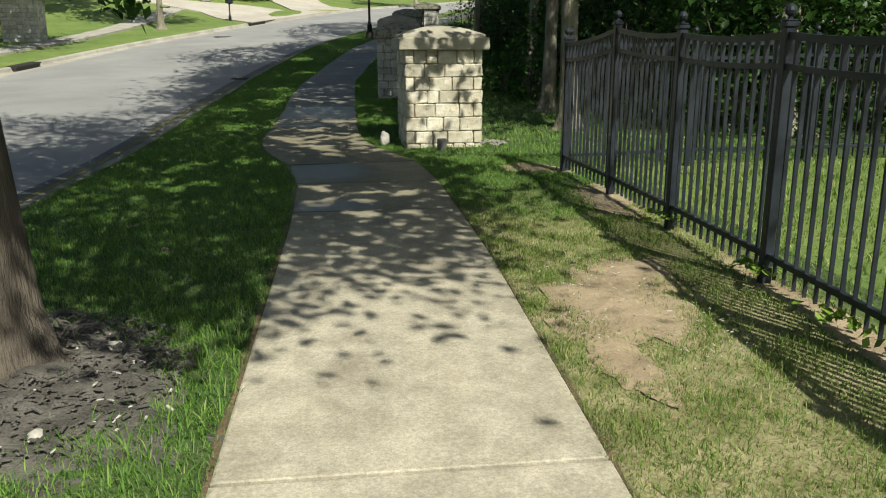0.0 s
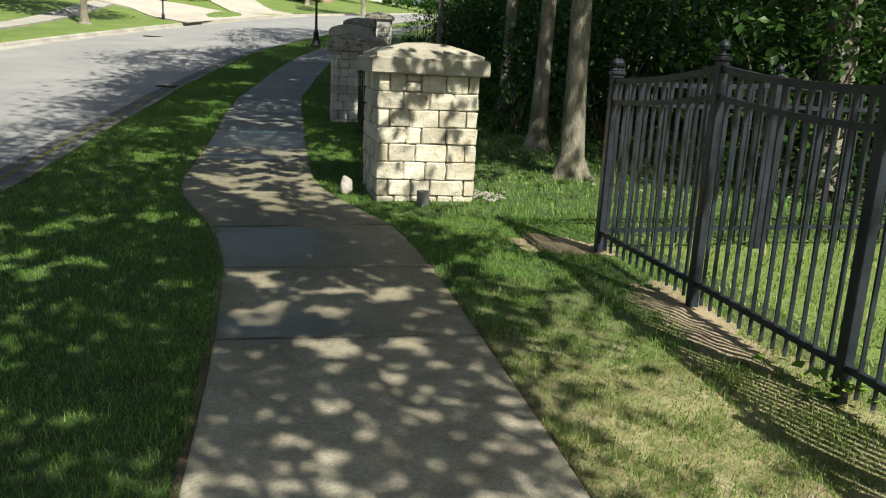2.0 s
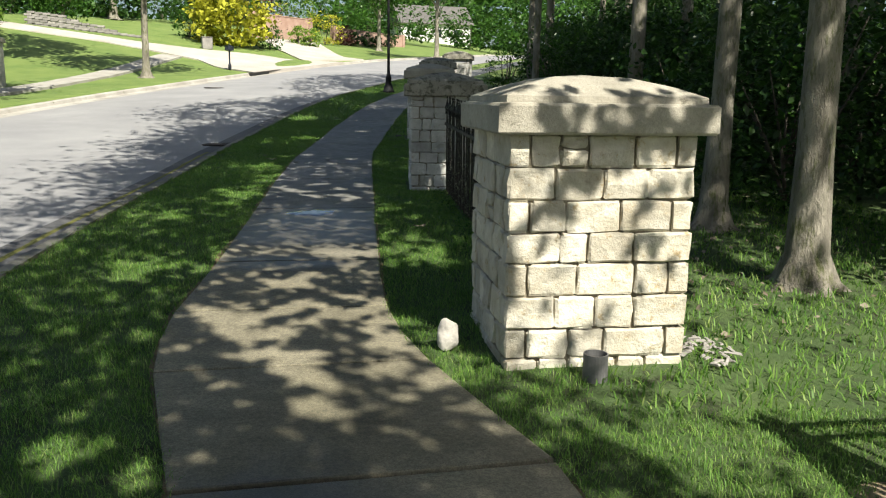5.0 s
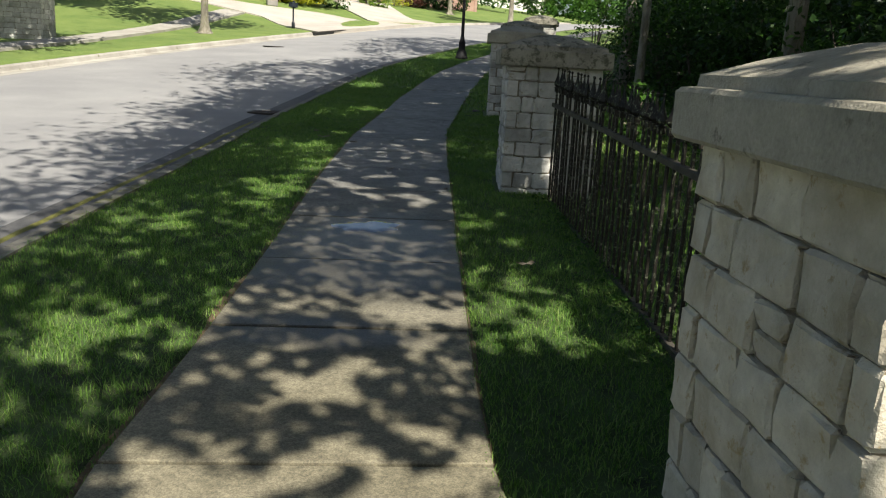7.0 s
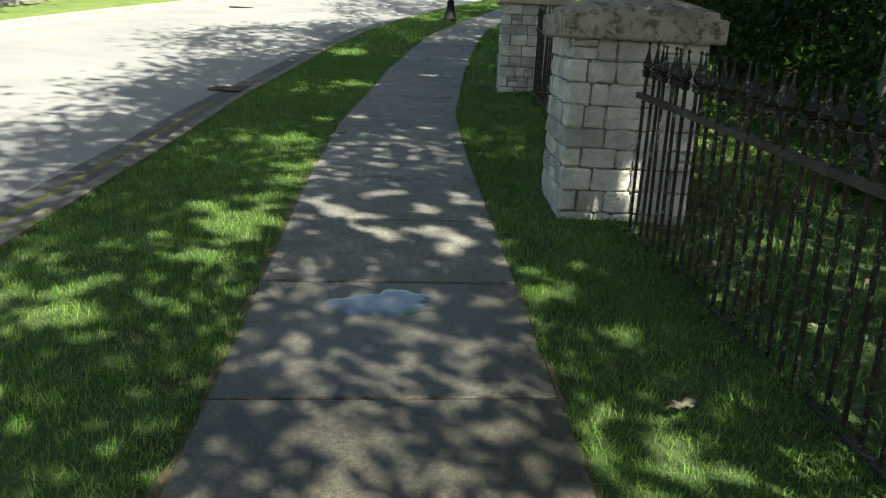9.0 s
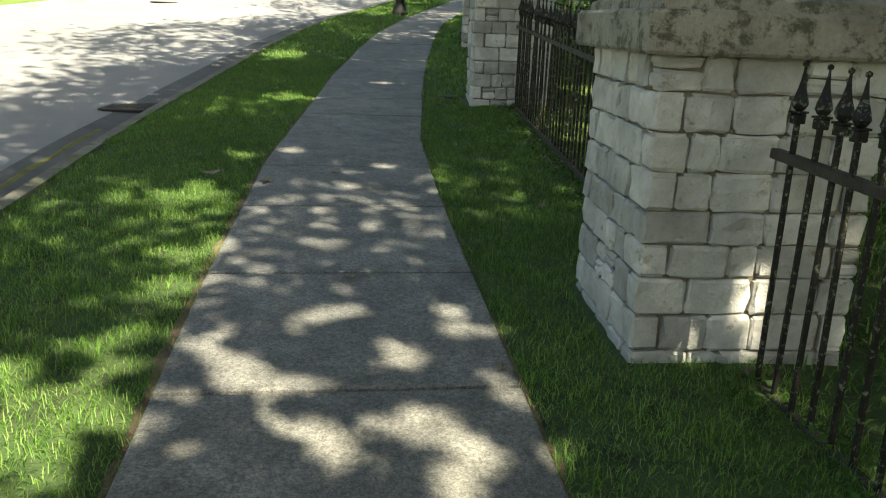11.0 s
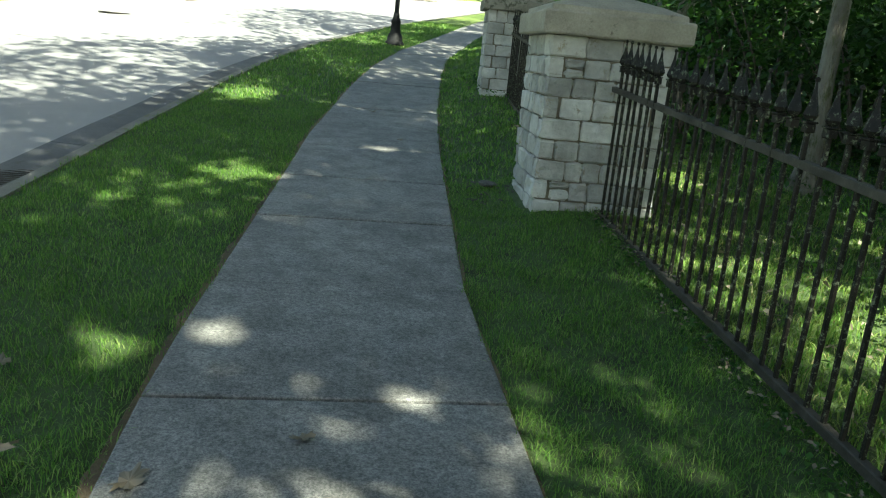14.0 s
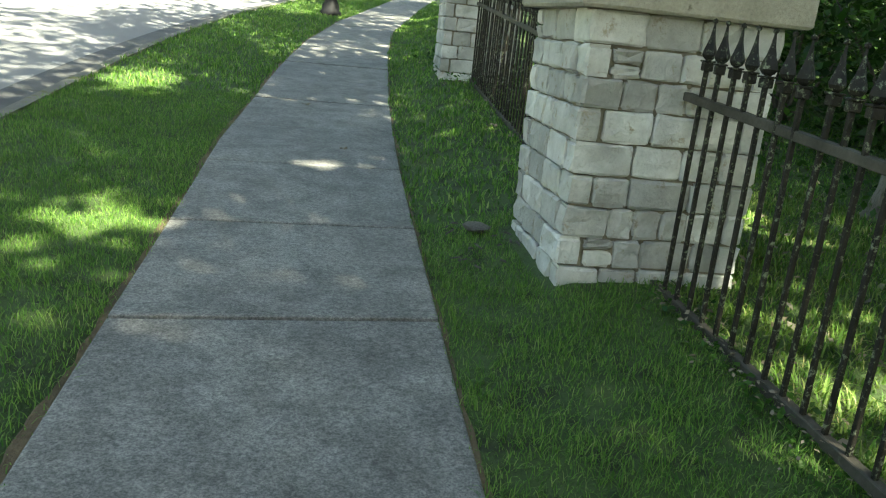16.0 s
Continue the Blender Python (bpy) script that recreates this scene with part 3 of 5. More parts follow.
def stone_pillar(x, y, base, width, depth, body, turn, seed, label, courses=8, small=1.0, stone=STONE_GREY, cap=CAP_STAINED):
    """A square pillar of split stones with a stepped cap. x, y: the middle of its foot."""
    r = random.Random(seed)
    p = thing("stone_pillar", x, y, base, turn)
    tagged(p, label, "pillar", "pillars along the sidewalk")
    hw, hd = width / 2, depth / 2
    part("core", box_mesh("core", -hw + 0.026, hw - 0.026, -hd + 0.026, hd - 0.026, -0.25, body, MORTAR, 0), p, "tan mortar joints")
    cuts = [-0.12, 0.05]
    while len(cuts) < courses + 1:
        cuts.append(cuts[-1] + (body - 0.05) / (courses - 1) * r.uniform(0.92, 1.08))
    scale = (body - 0.05) / (cuts[-1] - 0.05)
    cuts = [c if c <= 0.05 else 0.05 + (c - 0.05) * scale for c in cuts]
    for side in range(4):
        run, off = (width, hd) if side % 2 == 0 else (depth, hw)
        m_side = Matrix.Rotation(side * math.pi / 2, 4, "Z")
        for k in range(courses):
            z0, z1 = cuts[k], cuts[k + 1]
            whole = (k + side) % 2 == 0          # this face takes the corners in this course
            lo, hi = (-run / 2 - 0.006, run / 2 + 0.006) if whole else (-run / 2 + 0.125, run / 2 - 0.125)
            xs = [lo]
            while hi - xs[-1] > 0.36 * small:
                xs.append(xs[-1] + r.choice((0.17, 0.22, 0.27, 0.30, 0.35)) * small * r.uniform(0.9, 1.1))
            if hi - xs[-1] < 0.11 and len(xs) > 1:
                xs.pop()
            if hi - xs[-1] > 0.44 * small:
                xs.append((xs[-1] + hi) / 2)
            xs.append(hi)
            for a, b in zip(xs, xs[1:]):
                pieces = [(z0, z1)]
                if b - a < 0.19 and r.random() < 0.15 and z1 - z0 > 0.13:
                    zm = z0 + (z1 - z0) * r.uniform(0.4, 0.6)
                    pieces = [(z0, zm), (zm, z1)]
                for c, e in pieces:
                    st = part("stone", stone_block(b - a - 0.009, e - c - 0.009, 0.11 if whole else 0.10, r, stone), p)
                    proud = r.uniform(-0.007, 0.010)
                    st.matrix_basis = m_side @ pose((a + b) / 2, -off - proud, (c + e) / 2, r.uniform(-1.2, 1.2), 0, r.uniform(-1.2, 1.2))
    # the cap: a drip slab, a step, and a low hipped top
    bm = bmesh.new()
    o, o2 = 0.085, 0.035
    levels = [(o - 0.012, body - 0.004), (o, body + 0.01), (o, body + 0.15), (o - 0.012, body + 0.165), (o2, body + 0.168), (o2 - 0.004, body + 0.205), (-0.12, body + 0.265), (-0.30, body + 0.315), (-min(hw, hd) + 0.03, body + 0.335)]
    loops = []
    for q, z in levels:
        ring = []
        for sx, sy, tx, ty in ((-1, -1, 1, 0), (1, -1, 0, 1), (1, 1, -1, 0), (-1, 1, 0, -1)):
            for f in range(6):
                u = f / 6
                px, py = sx * (hw + q) + tx * 2 * (hw + q) * u, sy * (hd + q) + ty * 2 * (hd + q) * u
                wob = 0.005 * noise.noise((px * 5 + seed, py * 5, z * 6))
                ring.append(bm.verts.new((px + wob, py + wob, z + 0.8 * wob)))
        loops.append(ring)
    for a, b in zip(loops, loops[1:]):
        for k in range(24):
            bm.faces.new((a[k], a[(k + 1) % 24], b[(k + 1) % 24], b[k]))
    bm.faces.new(loops[0][::-1])
    bm.faces.new(loops[-1])
    part("cap", bm_mesh("cap", bm, cap), p, "weathered cast concrete cap with stains")
    return p


stone_pillar(1.06, 11.82, 0.10, 1.09, 1.08, 1.35, 3.5, 1, "cream split-stone pillar dappled with sun, concrete cap", 8, 1.0, STONE, CAP)
stone_pillar(0.765, 18.46, 0.37, 0.965, 0.965, 1.305, -1.0, 2, "grey split-stone pillar with stained concrete cap", 9, 0.8)
stone_pillar(0.985, 25.25, 0.79, 0.965, 0.965, 1.30, -3.0, 3, "pale grey split-stone pillar on mounded grass", 9, 0.85, STONE_GREY, CAP)
stone_pillar(1.68, 31.9, 1.30, 0.96, 0.96, 1.27, -6.0, 4, "pale stone pillar further up the hill")
stone_pillar(2.95, 38.4, 1.88, 0.96, 0.96, 1.27, -12.0, 5, "far stone pillar beside the uphill sidewalk")
stone_pillar(-15.55, 39.4, float(land(-15.55, 39.4)) + 0.02, 1.55, 1.55, 1.72, 8, 6, "broad brown stone pillar across the street in shade", 10)


# ---- wrought fence between the pillars ----
def finial_mesh():
    """A square collar under a flared, four-sided spear with a small ball tip."""
    bm = bmesh.new()
    add_box(bm, -0.022, 0.022, -0.022, 0.022, -0.018, 0.022, 0.004)
    add_box(bm, -0.027, 0.027, -0.027, 0.027, 0.022, 0.030, 0.002)
    spear = [(0.016, 0.030), (0.034, 0.040), (0.047, 0.056), (0.040, 0.078), (0.026, 0.108), (0.015, 0.142), (0.008, 0.178), (0.006, 0.196)]
    rings = [[bm.verts.new((w * math.cos(k * math.pi / 4) * (1.0 if k % 2 == 0 else 0.78), 0.75 * w * math.sin(k * math.pi / 4) * (1.0 if k % 2 == 0 else 0.78), z)) for k in range(8)] for w, z in spear]
    for p, q in zip(rings, rings[1:]):
        for k in range(8):
            bm.faces.new((p[k], p[(k + 1) % 8], q[(k + 1) % 8], q[k]))
    bmesh.ops.create_icosphere(bm, subdivisions=1, radius=0.013, matrix=Matrix.Translation((0, 0, 0.204)))
    return bm_mesh("finial", bm, IRON)


FINIAL = finial_mesh()
BAR = box_mesh("picket", -0.010, 0.010, -0.010, 0.010, 0.0, 1.155, IRON, 0.003)


def spear_fence(x0, y0, x1, y1, lift, seed):
    """Spear-topped pickets between two pillars; its rails follow the slope."""
    r = random.Random(seed)
    L = math.hypot(x1 - x0, y1 - y0)
    z0, z1 = float(rise(y0)) + lift[0], float(rise(y1)) + lift[1]
    f = thing("iron_fence", x0, y0, z0)
    tagged(f, "dark spear-topped iron fence spotted with lichen", "fence", "iron fence runs")
    turn = math.degrees(math.atan2(y1 - y0, x1 - x0))
    slope = (z1 - z0) / L
    for name, z, h, w in (("bottom_rail", 0.0, 0.045, 0.022), ("top_rail", 0.955, 0.04, 0.022)):
        bm = bmesh.new()
        add_box(bm, 0, L, -w, w, 0, h, 0.004)
        for v in bm.verts:
            v.co.z += slope * v.co.x
        rail = part(name, bm_mesh(name, bm, IRON_RAIL), f)
        rail.matrix_basis = pose(0, 0, z, 0, 0, turn)
    n = int(L / 0.128)
    for k in range(1, n):
        s = L * k / n
        m = pose(s * math.cos(radians(turn)), s * math.sin(radians(turn)), 0.005 + slope * s, r.uniform(-0.8, 0.8), r.uniform(-0.8, 0.8), turn + r.uniform(-4, 4))
        p = part("picket", BAR, f)
        p.matrix_basis = m
        t = part("finial", FINIAL, p)
        t.matrix_basis = pose(0, 0, 1.125, 0, 0, r.uniform(-15, 15))


spear_fence(0.98, 12.42, 0.76, 17.92, (0.0, -0.04), 1)
spear_fence(0.90, 18.98, 1.00, 24.76, (0.0, 0.10), 2)
spear_fence(1.10, 25.78, 1.55, 31.4, (0.08, 0.12), 3)
spear_fence(1.75, 32.42, 2.75, 37.9, (0.12, 0.1), 4)


# ---- black yard fence ----
def yard_post():
    bm = bmesh.new()
    add_box(bm, -0.032, 0.032, -0.032, 0.032, -0.1, 1.0, 0.003)
    return bm_mesh("post", bm, BLACK)


def yard_cap():
    bm = bmesh.new()
    add_box(bm, -0.044, 0.044, -0.044, 0.044, 0.0, 0.03, 0.006)
    add_box(bm, -0.034, 0.034, -0.034, 0.034, 0.03, 0.045, 0.006)
    add_turned(bm, [(0.014, 0.045), (0.012, 0.06), (0.030, 0.075), (0.036, 0.095), (0.030, 0.115), (0.012, 0.13), (0.002, 0.134)], 12)
    return bm_mesh("post_cap", bm, BLACK, False)


def yard_picket():
    bm = bmesh.new()
    add_box(bm, -0.0125, 0.0125, -0.0125, 0.0125, 0.0, 1.0)
    for v in bm.verts:
        if v.co.z < 0.01:
            v.co.x *= 0.2
    return bm_mesh("picket", bm, BLACK)


POST, POST_CAP, YARD_PICKET = yard_post(), yard_cap(), yard_picket()


def yard_fence(posts, label):
    """posts: (x, y, height of the top) one after another."""
    f = thing("yard_fence", posts[0][0], posts[0][1], float(land(posts[0][0], posts[0][1])))
    tagged(f, label, "fence", "yard fence runs")
    inv = f.matrix_basis.inverted()
    for k, (x, y, top) in enumerate(posts):
        z = float(land(x, y))
        h = top - z
        p = part("post", POST, f)
        turn = math.degrees(math.atan2(posts[min(k + 1, len(posts) - 1)][1] - posts[max(k - 1, 0)][1], posts[min(k + 1, len(posts) - 1)][0] - posts[max(k - 1, 0)][0]))
        p.matrix_basis = inv @ pose(x, y, z, 0, 0, turn) @ Matrix.Diagonal((1, 1, h, 1))
        c = part("post_cap", POST_CAP, f)
        c.matrix_basis = inv @ pose(x, y, top, 0, 0, turn)
    for (xa, ya, ta), (xb, yb, tb) in zip(posts, posts[1:]):
        L = math.hypot(xb - xa, yb - ya)
        turn = math.degrees(math.atan2(yb - ya, xb - xa))
        za, zb = float(land(xa, ya)), float(land(xb, yb))
        n = 10
        for name, lo, hi, h, sag in (("bottom_rail", za + 0.16, zb + 0.16, 0.036, 0.0), ("middle_rail", ta - 0.24, tb - 0.24, 0.036, 0.022), ("top_rail", ta - 0.065, tb - 0.065, 0.042, 0.03)):
            vs, fs = [], []
            for q in range(n + 1):
                u = q / n
                zz = lo + (hi - lo) * u - sag * 4 * u * (1 - u)
                for dy, dz in ((-0.017, 0), (0.017, 0), (0.017, h), (-0.017, h)):
                    vs.append((L * u, dy, zz + dz))
            for q in range(n):
                for s in range(4):
                    fs.append((q * 4 + s, q * 4 + (s + 1) % 4, q * 4 + 4 + (s + 1) % 4, q * 4 + 4 + s)[::-1])
            fs += [(0, 1, 2, 3), (n * 4 + 3, n * 4 + 2, n * 4 + 1, n * 4)]
            rail = part(name, mesh_from(name, vs, fs, BLACK), f)
            rail.matrix_basis = inv @ pose(xa, ya, 0, 0, 0, turn)
        cnt = round(L / 0.117)
        for q in range(1, cnt):
            u = q / cnt
            lo = za + (zb - za) * u + 0.05
            hi = ta - 0.05 + (tb - ta) * u - 0.03 * 4 * u * (1 - u)
            p = part("picket", YARD_PICKET, f)
            p.matrix_basis = inv @ pose(xa + (xb - xa) * u, ya + (yb - ya) * u, lo, 0, 0, turn) @ Matrix.Diagonal((1, 1, hi - lo, 1))
    return f


yard_fence([(2.50, -3.2, 1.56), (2.50, -1.6, 1.56), (2.50, 0.0, 1.56), (2.50, 1.55, 1.57), (2.49, 3.1, 1.58), (2.48, 4.6, 1.60), (2.44, 6.12, 1.62), (2.40, 7.62, 1.69), (2.30, 9.15, 1.56)], "glossy black metal picket fence along the yard")
yard_fence([(2.36, 9.22, 1.56), (3.9, 9.36, 1.58), (5.5, 9.52, 1.60), (7.1, 9.68, 1.62), (8.7, 9.84, 1.64), (10.3, 10.0, 1.66)], "black metal picket fence closing the back of the yard")


# ---- trees and bushes ----
def crown_points(cx, cy, cz, rx, ry, rz, clumps, per, spread, seed, shell=0.55):
    rng = np.random.default_rng(seed)
    v = rng.normal(0, 1, (clumps, 3))
    v /= np.linalg.norm(v, axis=1)[:, None]
    rad = rng.uniform(shell, 1.0, clumps) ** 0.6
    c = v * rad[:, None] * [rx, ry, rz] + [cx, cy, cz]
    size = rng.uniform(0.5, 1.3, clumps)
    pts = c[:, None, :] + rng.normal(0, 1, (clumps, per, 3)) * (size[:, None, None] * spread * np.array([1, 1, 0.55]))
    keep = rng.random((clumps, per)) < rng.uniform(0.5, 1.0, (clumps, 1))
    return c, pts[keep]


# sun patches chosen on the ground, kept clear by cutting leaves from the crowns: middle and radii
SUN_PATCHES = [(0.30, 14.1, 0.20, 0.45), (-0.5, 14.15, 0.38, 0.22), (-2.2, 13.6, 0.32, 0.4), (-2.0, 17.6, 0.35, 0.5), (-1.5, 22.4, 0.17, 0.22), (-0.87, 21.85, 0.16, 0.1), (-1.95, 22.2, 0.2, 0.25), (-2.2, 20.8, 0.25, 0.3),
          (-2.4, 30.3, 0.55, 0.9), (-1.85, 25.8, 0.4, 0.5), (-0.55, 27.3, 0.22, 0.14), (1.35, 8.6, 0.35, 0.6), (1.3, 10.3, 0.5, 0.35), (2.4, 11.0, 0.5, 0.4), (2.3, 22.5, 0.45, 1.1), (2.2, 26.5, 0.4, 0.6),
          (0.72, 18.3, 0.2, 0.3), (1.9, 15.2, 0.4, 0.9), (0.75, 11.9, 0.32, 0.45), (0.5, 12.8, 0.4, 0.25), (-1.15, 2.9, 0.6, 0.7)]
# stretches where leaves are cut for many small sun spots: x from, to, y from, to, how many, radius
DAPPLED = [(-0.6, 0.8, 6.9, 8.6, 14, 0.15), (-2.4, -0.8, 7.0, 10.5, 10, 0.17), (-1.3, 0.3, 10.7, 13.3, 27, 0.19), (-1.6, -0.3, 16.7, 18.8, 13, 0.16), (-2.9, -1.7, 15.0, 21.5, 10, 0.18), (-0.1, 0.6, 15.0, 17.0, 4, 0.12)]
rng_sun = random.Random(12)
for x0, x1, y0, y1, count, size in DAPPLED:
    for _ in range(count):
        SUN_PATCHES.append((rng_sun.uniform(x0, x1), rng_sun.uniform(y0, y1), size * rng_sun.uniform(0.6, 1.3), size * rng_sun.uniform(0.6, 1.3)))


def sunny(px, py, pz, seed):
    """True for leaves to cut, since they would shade one of the chosen sun patches."""
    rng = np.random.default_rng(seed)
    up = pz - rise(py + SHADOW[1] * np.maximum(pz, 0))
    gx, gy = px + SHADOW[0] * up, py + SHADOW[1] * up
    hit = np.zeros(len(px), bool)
    for cx, cy, rx, ry in SUN_PATCHES:
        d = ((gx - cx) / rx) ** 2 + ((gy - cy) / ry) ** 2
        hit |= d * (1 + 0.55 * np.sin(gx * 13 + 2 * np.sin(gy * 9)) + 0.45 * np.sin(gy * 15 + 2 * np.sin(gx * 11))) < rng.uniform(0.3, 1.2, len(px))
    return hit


def tree(x, y, height, radius, crown, leaf_size, leaf_material, bark, seed, label, lean=(0, 0), clumps=150, per=40, spread=0.38, low_twigs=(), lobes=()):
    """A tapered, flared trunk, limbs to the crown's clumps, and leaves. crown: middle and radii, from the foot. lobes:
    unseen crown parts added for the shade they cast.
    """
    r = random.Random(seed)
    z = float(land(x, y))
    t = thing("tree", x, y, z - 0.05)
    tagged(t, label, "tree", "street and woodland trees")
    cx, cy, cz, rx, ry, rz = crown
    path, radii = [], []
    steps = 12
    for k in range(steps + 1):
        u = k / steps
        wob = 0.05 * height / 8
        path.append((lean[0] * u + wob * math.sin(u * 5 + seed) * u + (cx - lean[0]) * 0.5 * max(0, u - 0.6), lean[1] * u + wob * math.cos(u * 4 + seed) * u + (cy - lean[1]) * 0.5 * max(0, u - 0.6), height * u))
        radii.append(radius * (1 - 0.6 * u) * (1 + 0.75 * math.exp(-u * height / 0.22)))
    extra = [(0.10, 1.6), (0.32, 1.2)]
    base = [(0, 0, 0)] + [(path[1][0] * h / path[1][2], path[1][1] * h / path[1][2], h) for h, _ in extra]
    path = base + path[1:]
    radii = [radius * 2.3] + [radius * f for _, f in extra] + radii[1:]
    vs, fs = tube(path, radii, 14, 0.05, r)
    for q, v in enumerate(vs[:28]):
        w = math.atan2(v.y, v.x)
        f = 1 + 0.30 * math.sin(5 * w + seed) * (1 if q < 14 else 0.5)
        v.x, v.y = v.x * f, v.y * f
    part("trunk", mesh_from("trunk", vs, fs, bark, True), t)
    centres, pts = crown_points(cx, cy, cz, rx, ry, rz, clumps, per, spread, seed)
    for q, lobe in enumerate(lobes):
        more, pts2 = crown_points(*lobe, per, spread, seed + 500 + q)
        centres, pts = np.concatenate([centres, more]), np.concatenate([pts, pts2])
    for tx, ty, tz in low_twigs:
        rg = np.random.default_rng(int(abs(tx * 100) + seed))
        pts = np.concatenate([pts, rg.normal(0, 1, (60, 3)) * [0.14, 0.16, 0.08] + [tx, ty, tz]])
    # thin the crown over the chosen sun patches
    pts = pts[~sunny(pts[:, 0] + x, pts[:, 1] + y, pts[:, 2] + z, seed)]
    for k in range(0, len(centres), max(1, len(centres) // (30 if seed < 40 else 12))):
        c = Vector(centres[k])
        u0 = min(0.95, max(0.35, (c.z - 0.6 * (abs(c.x - cx) + abs(c.y - cy))) / height))
        i0 = min(len(path) - 1, 2 + int(u0 * steps))
        a = Vector(path[i0])
        mid = a.lerp(c, 0.5) + Vector((r.uniform(-0.3, 0.3), r.uniform(-0.3, 0.3), 0.25))
        v2, f2 = tube([a, a.lerp(mid, 0.5), mid, mid.lerp(c, 0.6), c], [radii[i0] * 0.3, radii[i0] * 0.2, radii[i0] * 0.13, radii[i0] * 0.08, 0.008], 6)
        part("limb", mesh_from("limb", v2, f2, bark, True), t)
    for tx, ty, tz in low_twigs:
        a = Vector(path[-4])
        c = Vector((tx, ty, tz))
        mid = a.lerp(c, 0.5) + Vector((0, 0, 0.9))
        v2, f2 = tube([a, a.lerp(mid, 0.6), mid, mid.lerp(c, 0.6), c], [0.05, 0.04, 0.028, 0.011, 0.006], 6)
        part("limb", mesh_from("limb", v2, f2, bark, True), t)
    part("crown", leaves_mesh("crown", pts, leaf_size, leaf_material, seed), t)
    return t


def bush(x, y, rx, ry, rz, leaf_material, leaf_size, count, seed, label, name="bush", group="", lift=None, shell=0.5):
    z = float(land(x, y)) if lift is None else lift
    b = thing(name, x, y, z - 0.03)
    tagged(b, label, "bush", group)
    _, pts = crown_points(0, 0, rz * 0.75, rx * 0.85, ry * 0.85, rz * 1.05, max(6, count // 30), 34, min(rx, ry, rz) * 0.2, seed, shell)
    pts = pts[pts[:, 2] > 0.03]
    r = random.Random(seed)
    for _ in range(5):
        c = Vector((r.uniform(-0.6, 0.6) * rx, r.uniform(-0.6, 0.6) * ry, rz * r.uniform(0.9, 1.5)))
        v2, f2 = tube([(0, 0, -0.05), c * 0.5 + Vector((0, 0, 0.1)), c], [0.03, 0.02, 0.008], 6)
        part("stem", mesh_from("stem", v2, f2, BARK_DARK, True), b)
    part("foliage", leaves_mesh("foliage", pts, leaf_size, leaf_material, seed), b)
    return b


# the tree beside the sidewalk, whose crown shades the street
# its lobes are added out of view to shade road, gutter and path
tree(-1.84, 3.72, 10.5, 0.215, (1.35, -0.5, 6.2, 4.3, 4.25, 2.1), 0.125, LEAF, BARK_DARK, 21, "rough-barked street tree in a mulch bed", (0.05, 0.1), 900, 52, 0.5,
     ((-0.36, 4.28, 1.9), (-0.5, 4.4, 2.1), (-0.9, 4.6, 2.2), (-1.5, 5.2, 2.45), (1.9, 0.1, 3.4), (1.2, -0.4, 3.8)), ((-0.6, 0.0, 10.0, 3.8, 3.6, 2.4, 330), (2.0, 3.6, 9.6, 1.6, 3.2, 0.9, 110), (3.5, 0.5, 5.4, 1.8, 2.4, 1.0, 190)))
# woodland trees to the right
tree(3.32, 13.0, 13.5, 0.148, (-0.9, -0.4, 10.0, 3.6, 3.6, 2.4), 0.16, LEAF, BARK, 22, "slim grey-barked tree with mossy flared foot", (-0.1, 0.2), 700, 38, 0.6, (), ((-1.5, -2.5, 5.7, 2.5, 3.5, 1.1, 290),))
tree(3.50, 15.3, 16.5, 0.128, (-0.7, 0.0, 13.0, 3.1, 4.2, 2.6), 0.24, LEAF, BARK, 23, "slim pale-barked woodland tree", (0.4, 0.2), 430, 38, 0.6)
tree(6.6, 12.3, 12.0, 0.24, (-0.5, -2.2, 9.0, 3.6, 3.4, 2.2), 0.2, LEAF, BARK, 24, "broad woodland tree behind the yard fence", (-0.2, 0.1), 230, 36, 0.6, (), ((1.6, -3.2, 9.4, 2.8, 2.6, 1.4, 110),))
tree(3.6, 26.2, 14.0, 0.09, (0.0, 0.0, 11.5, 3.4, 3.8, 2.6), 0.24, LEAF, BARK, 25, "thin woodland tree by the fence", (0.1, 0.2), 300, 34, 0.6)
tree(4.6, 32.2, 15.0, 0.15, (0.2, 0.0, 13.0, 4.4, 4.6, 3.0), 0.26, LEAF, BARK, 26, "woodland tree above dark undergrowth", (0.2, 0.1), 130, 34, 0.55)
tree(4.3, 20.8, 15.0, 0.14, (0.0, -1.0, 11.0, 4.0, 4.0, 2.6), 0.24, LEAF, BARK, 27, "thin woodland tree in shade", (0.2, 0.1), 420, 36, 0.62, (), ((-2.8, 0.5, 14.0, 2.8, 4.2, 1.6, 130),))
tree(6.4, 38.0, 15.0, 0.18, (-0.6, 0.0, 11.5, 5.2, 5.0, 3.4), 0.28, LEAF, BARK, 28, "leafy tree at the bend of the street", (0.2, 0.1), 150, 36, 0.55, ((-5.2, 1.5, 4.8), (-5.0, 0.8, 5.2), (-4.4, 1.0, 4.6), (-4.2, 2.0, 5.0), (-3.4, 1.4, 5.4), (-3.0, 0.6, 4.8)))
for k, (x, y) in enumerate(((9.2, 17.2), (9.5, 14.2), (8.0, 20.5), (10.5, 24), (7.5, 27), (11, 31), (8.5, 35), (9.8, 43), (12.5, 50), (11, 18.5), (13, 38), (15.5, 57))):
    tree(x, y, 13.0, 0.16, (0, 0, 9.5, 3.6, 3.6, 3.6), 0.34, LEAF_DEEP, BARK, 40 + k, "dark woodland tree among undergrowth", (0.2, -0.2), 80, 34, 0.6)
k = 0
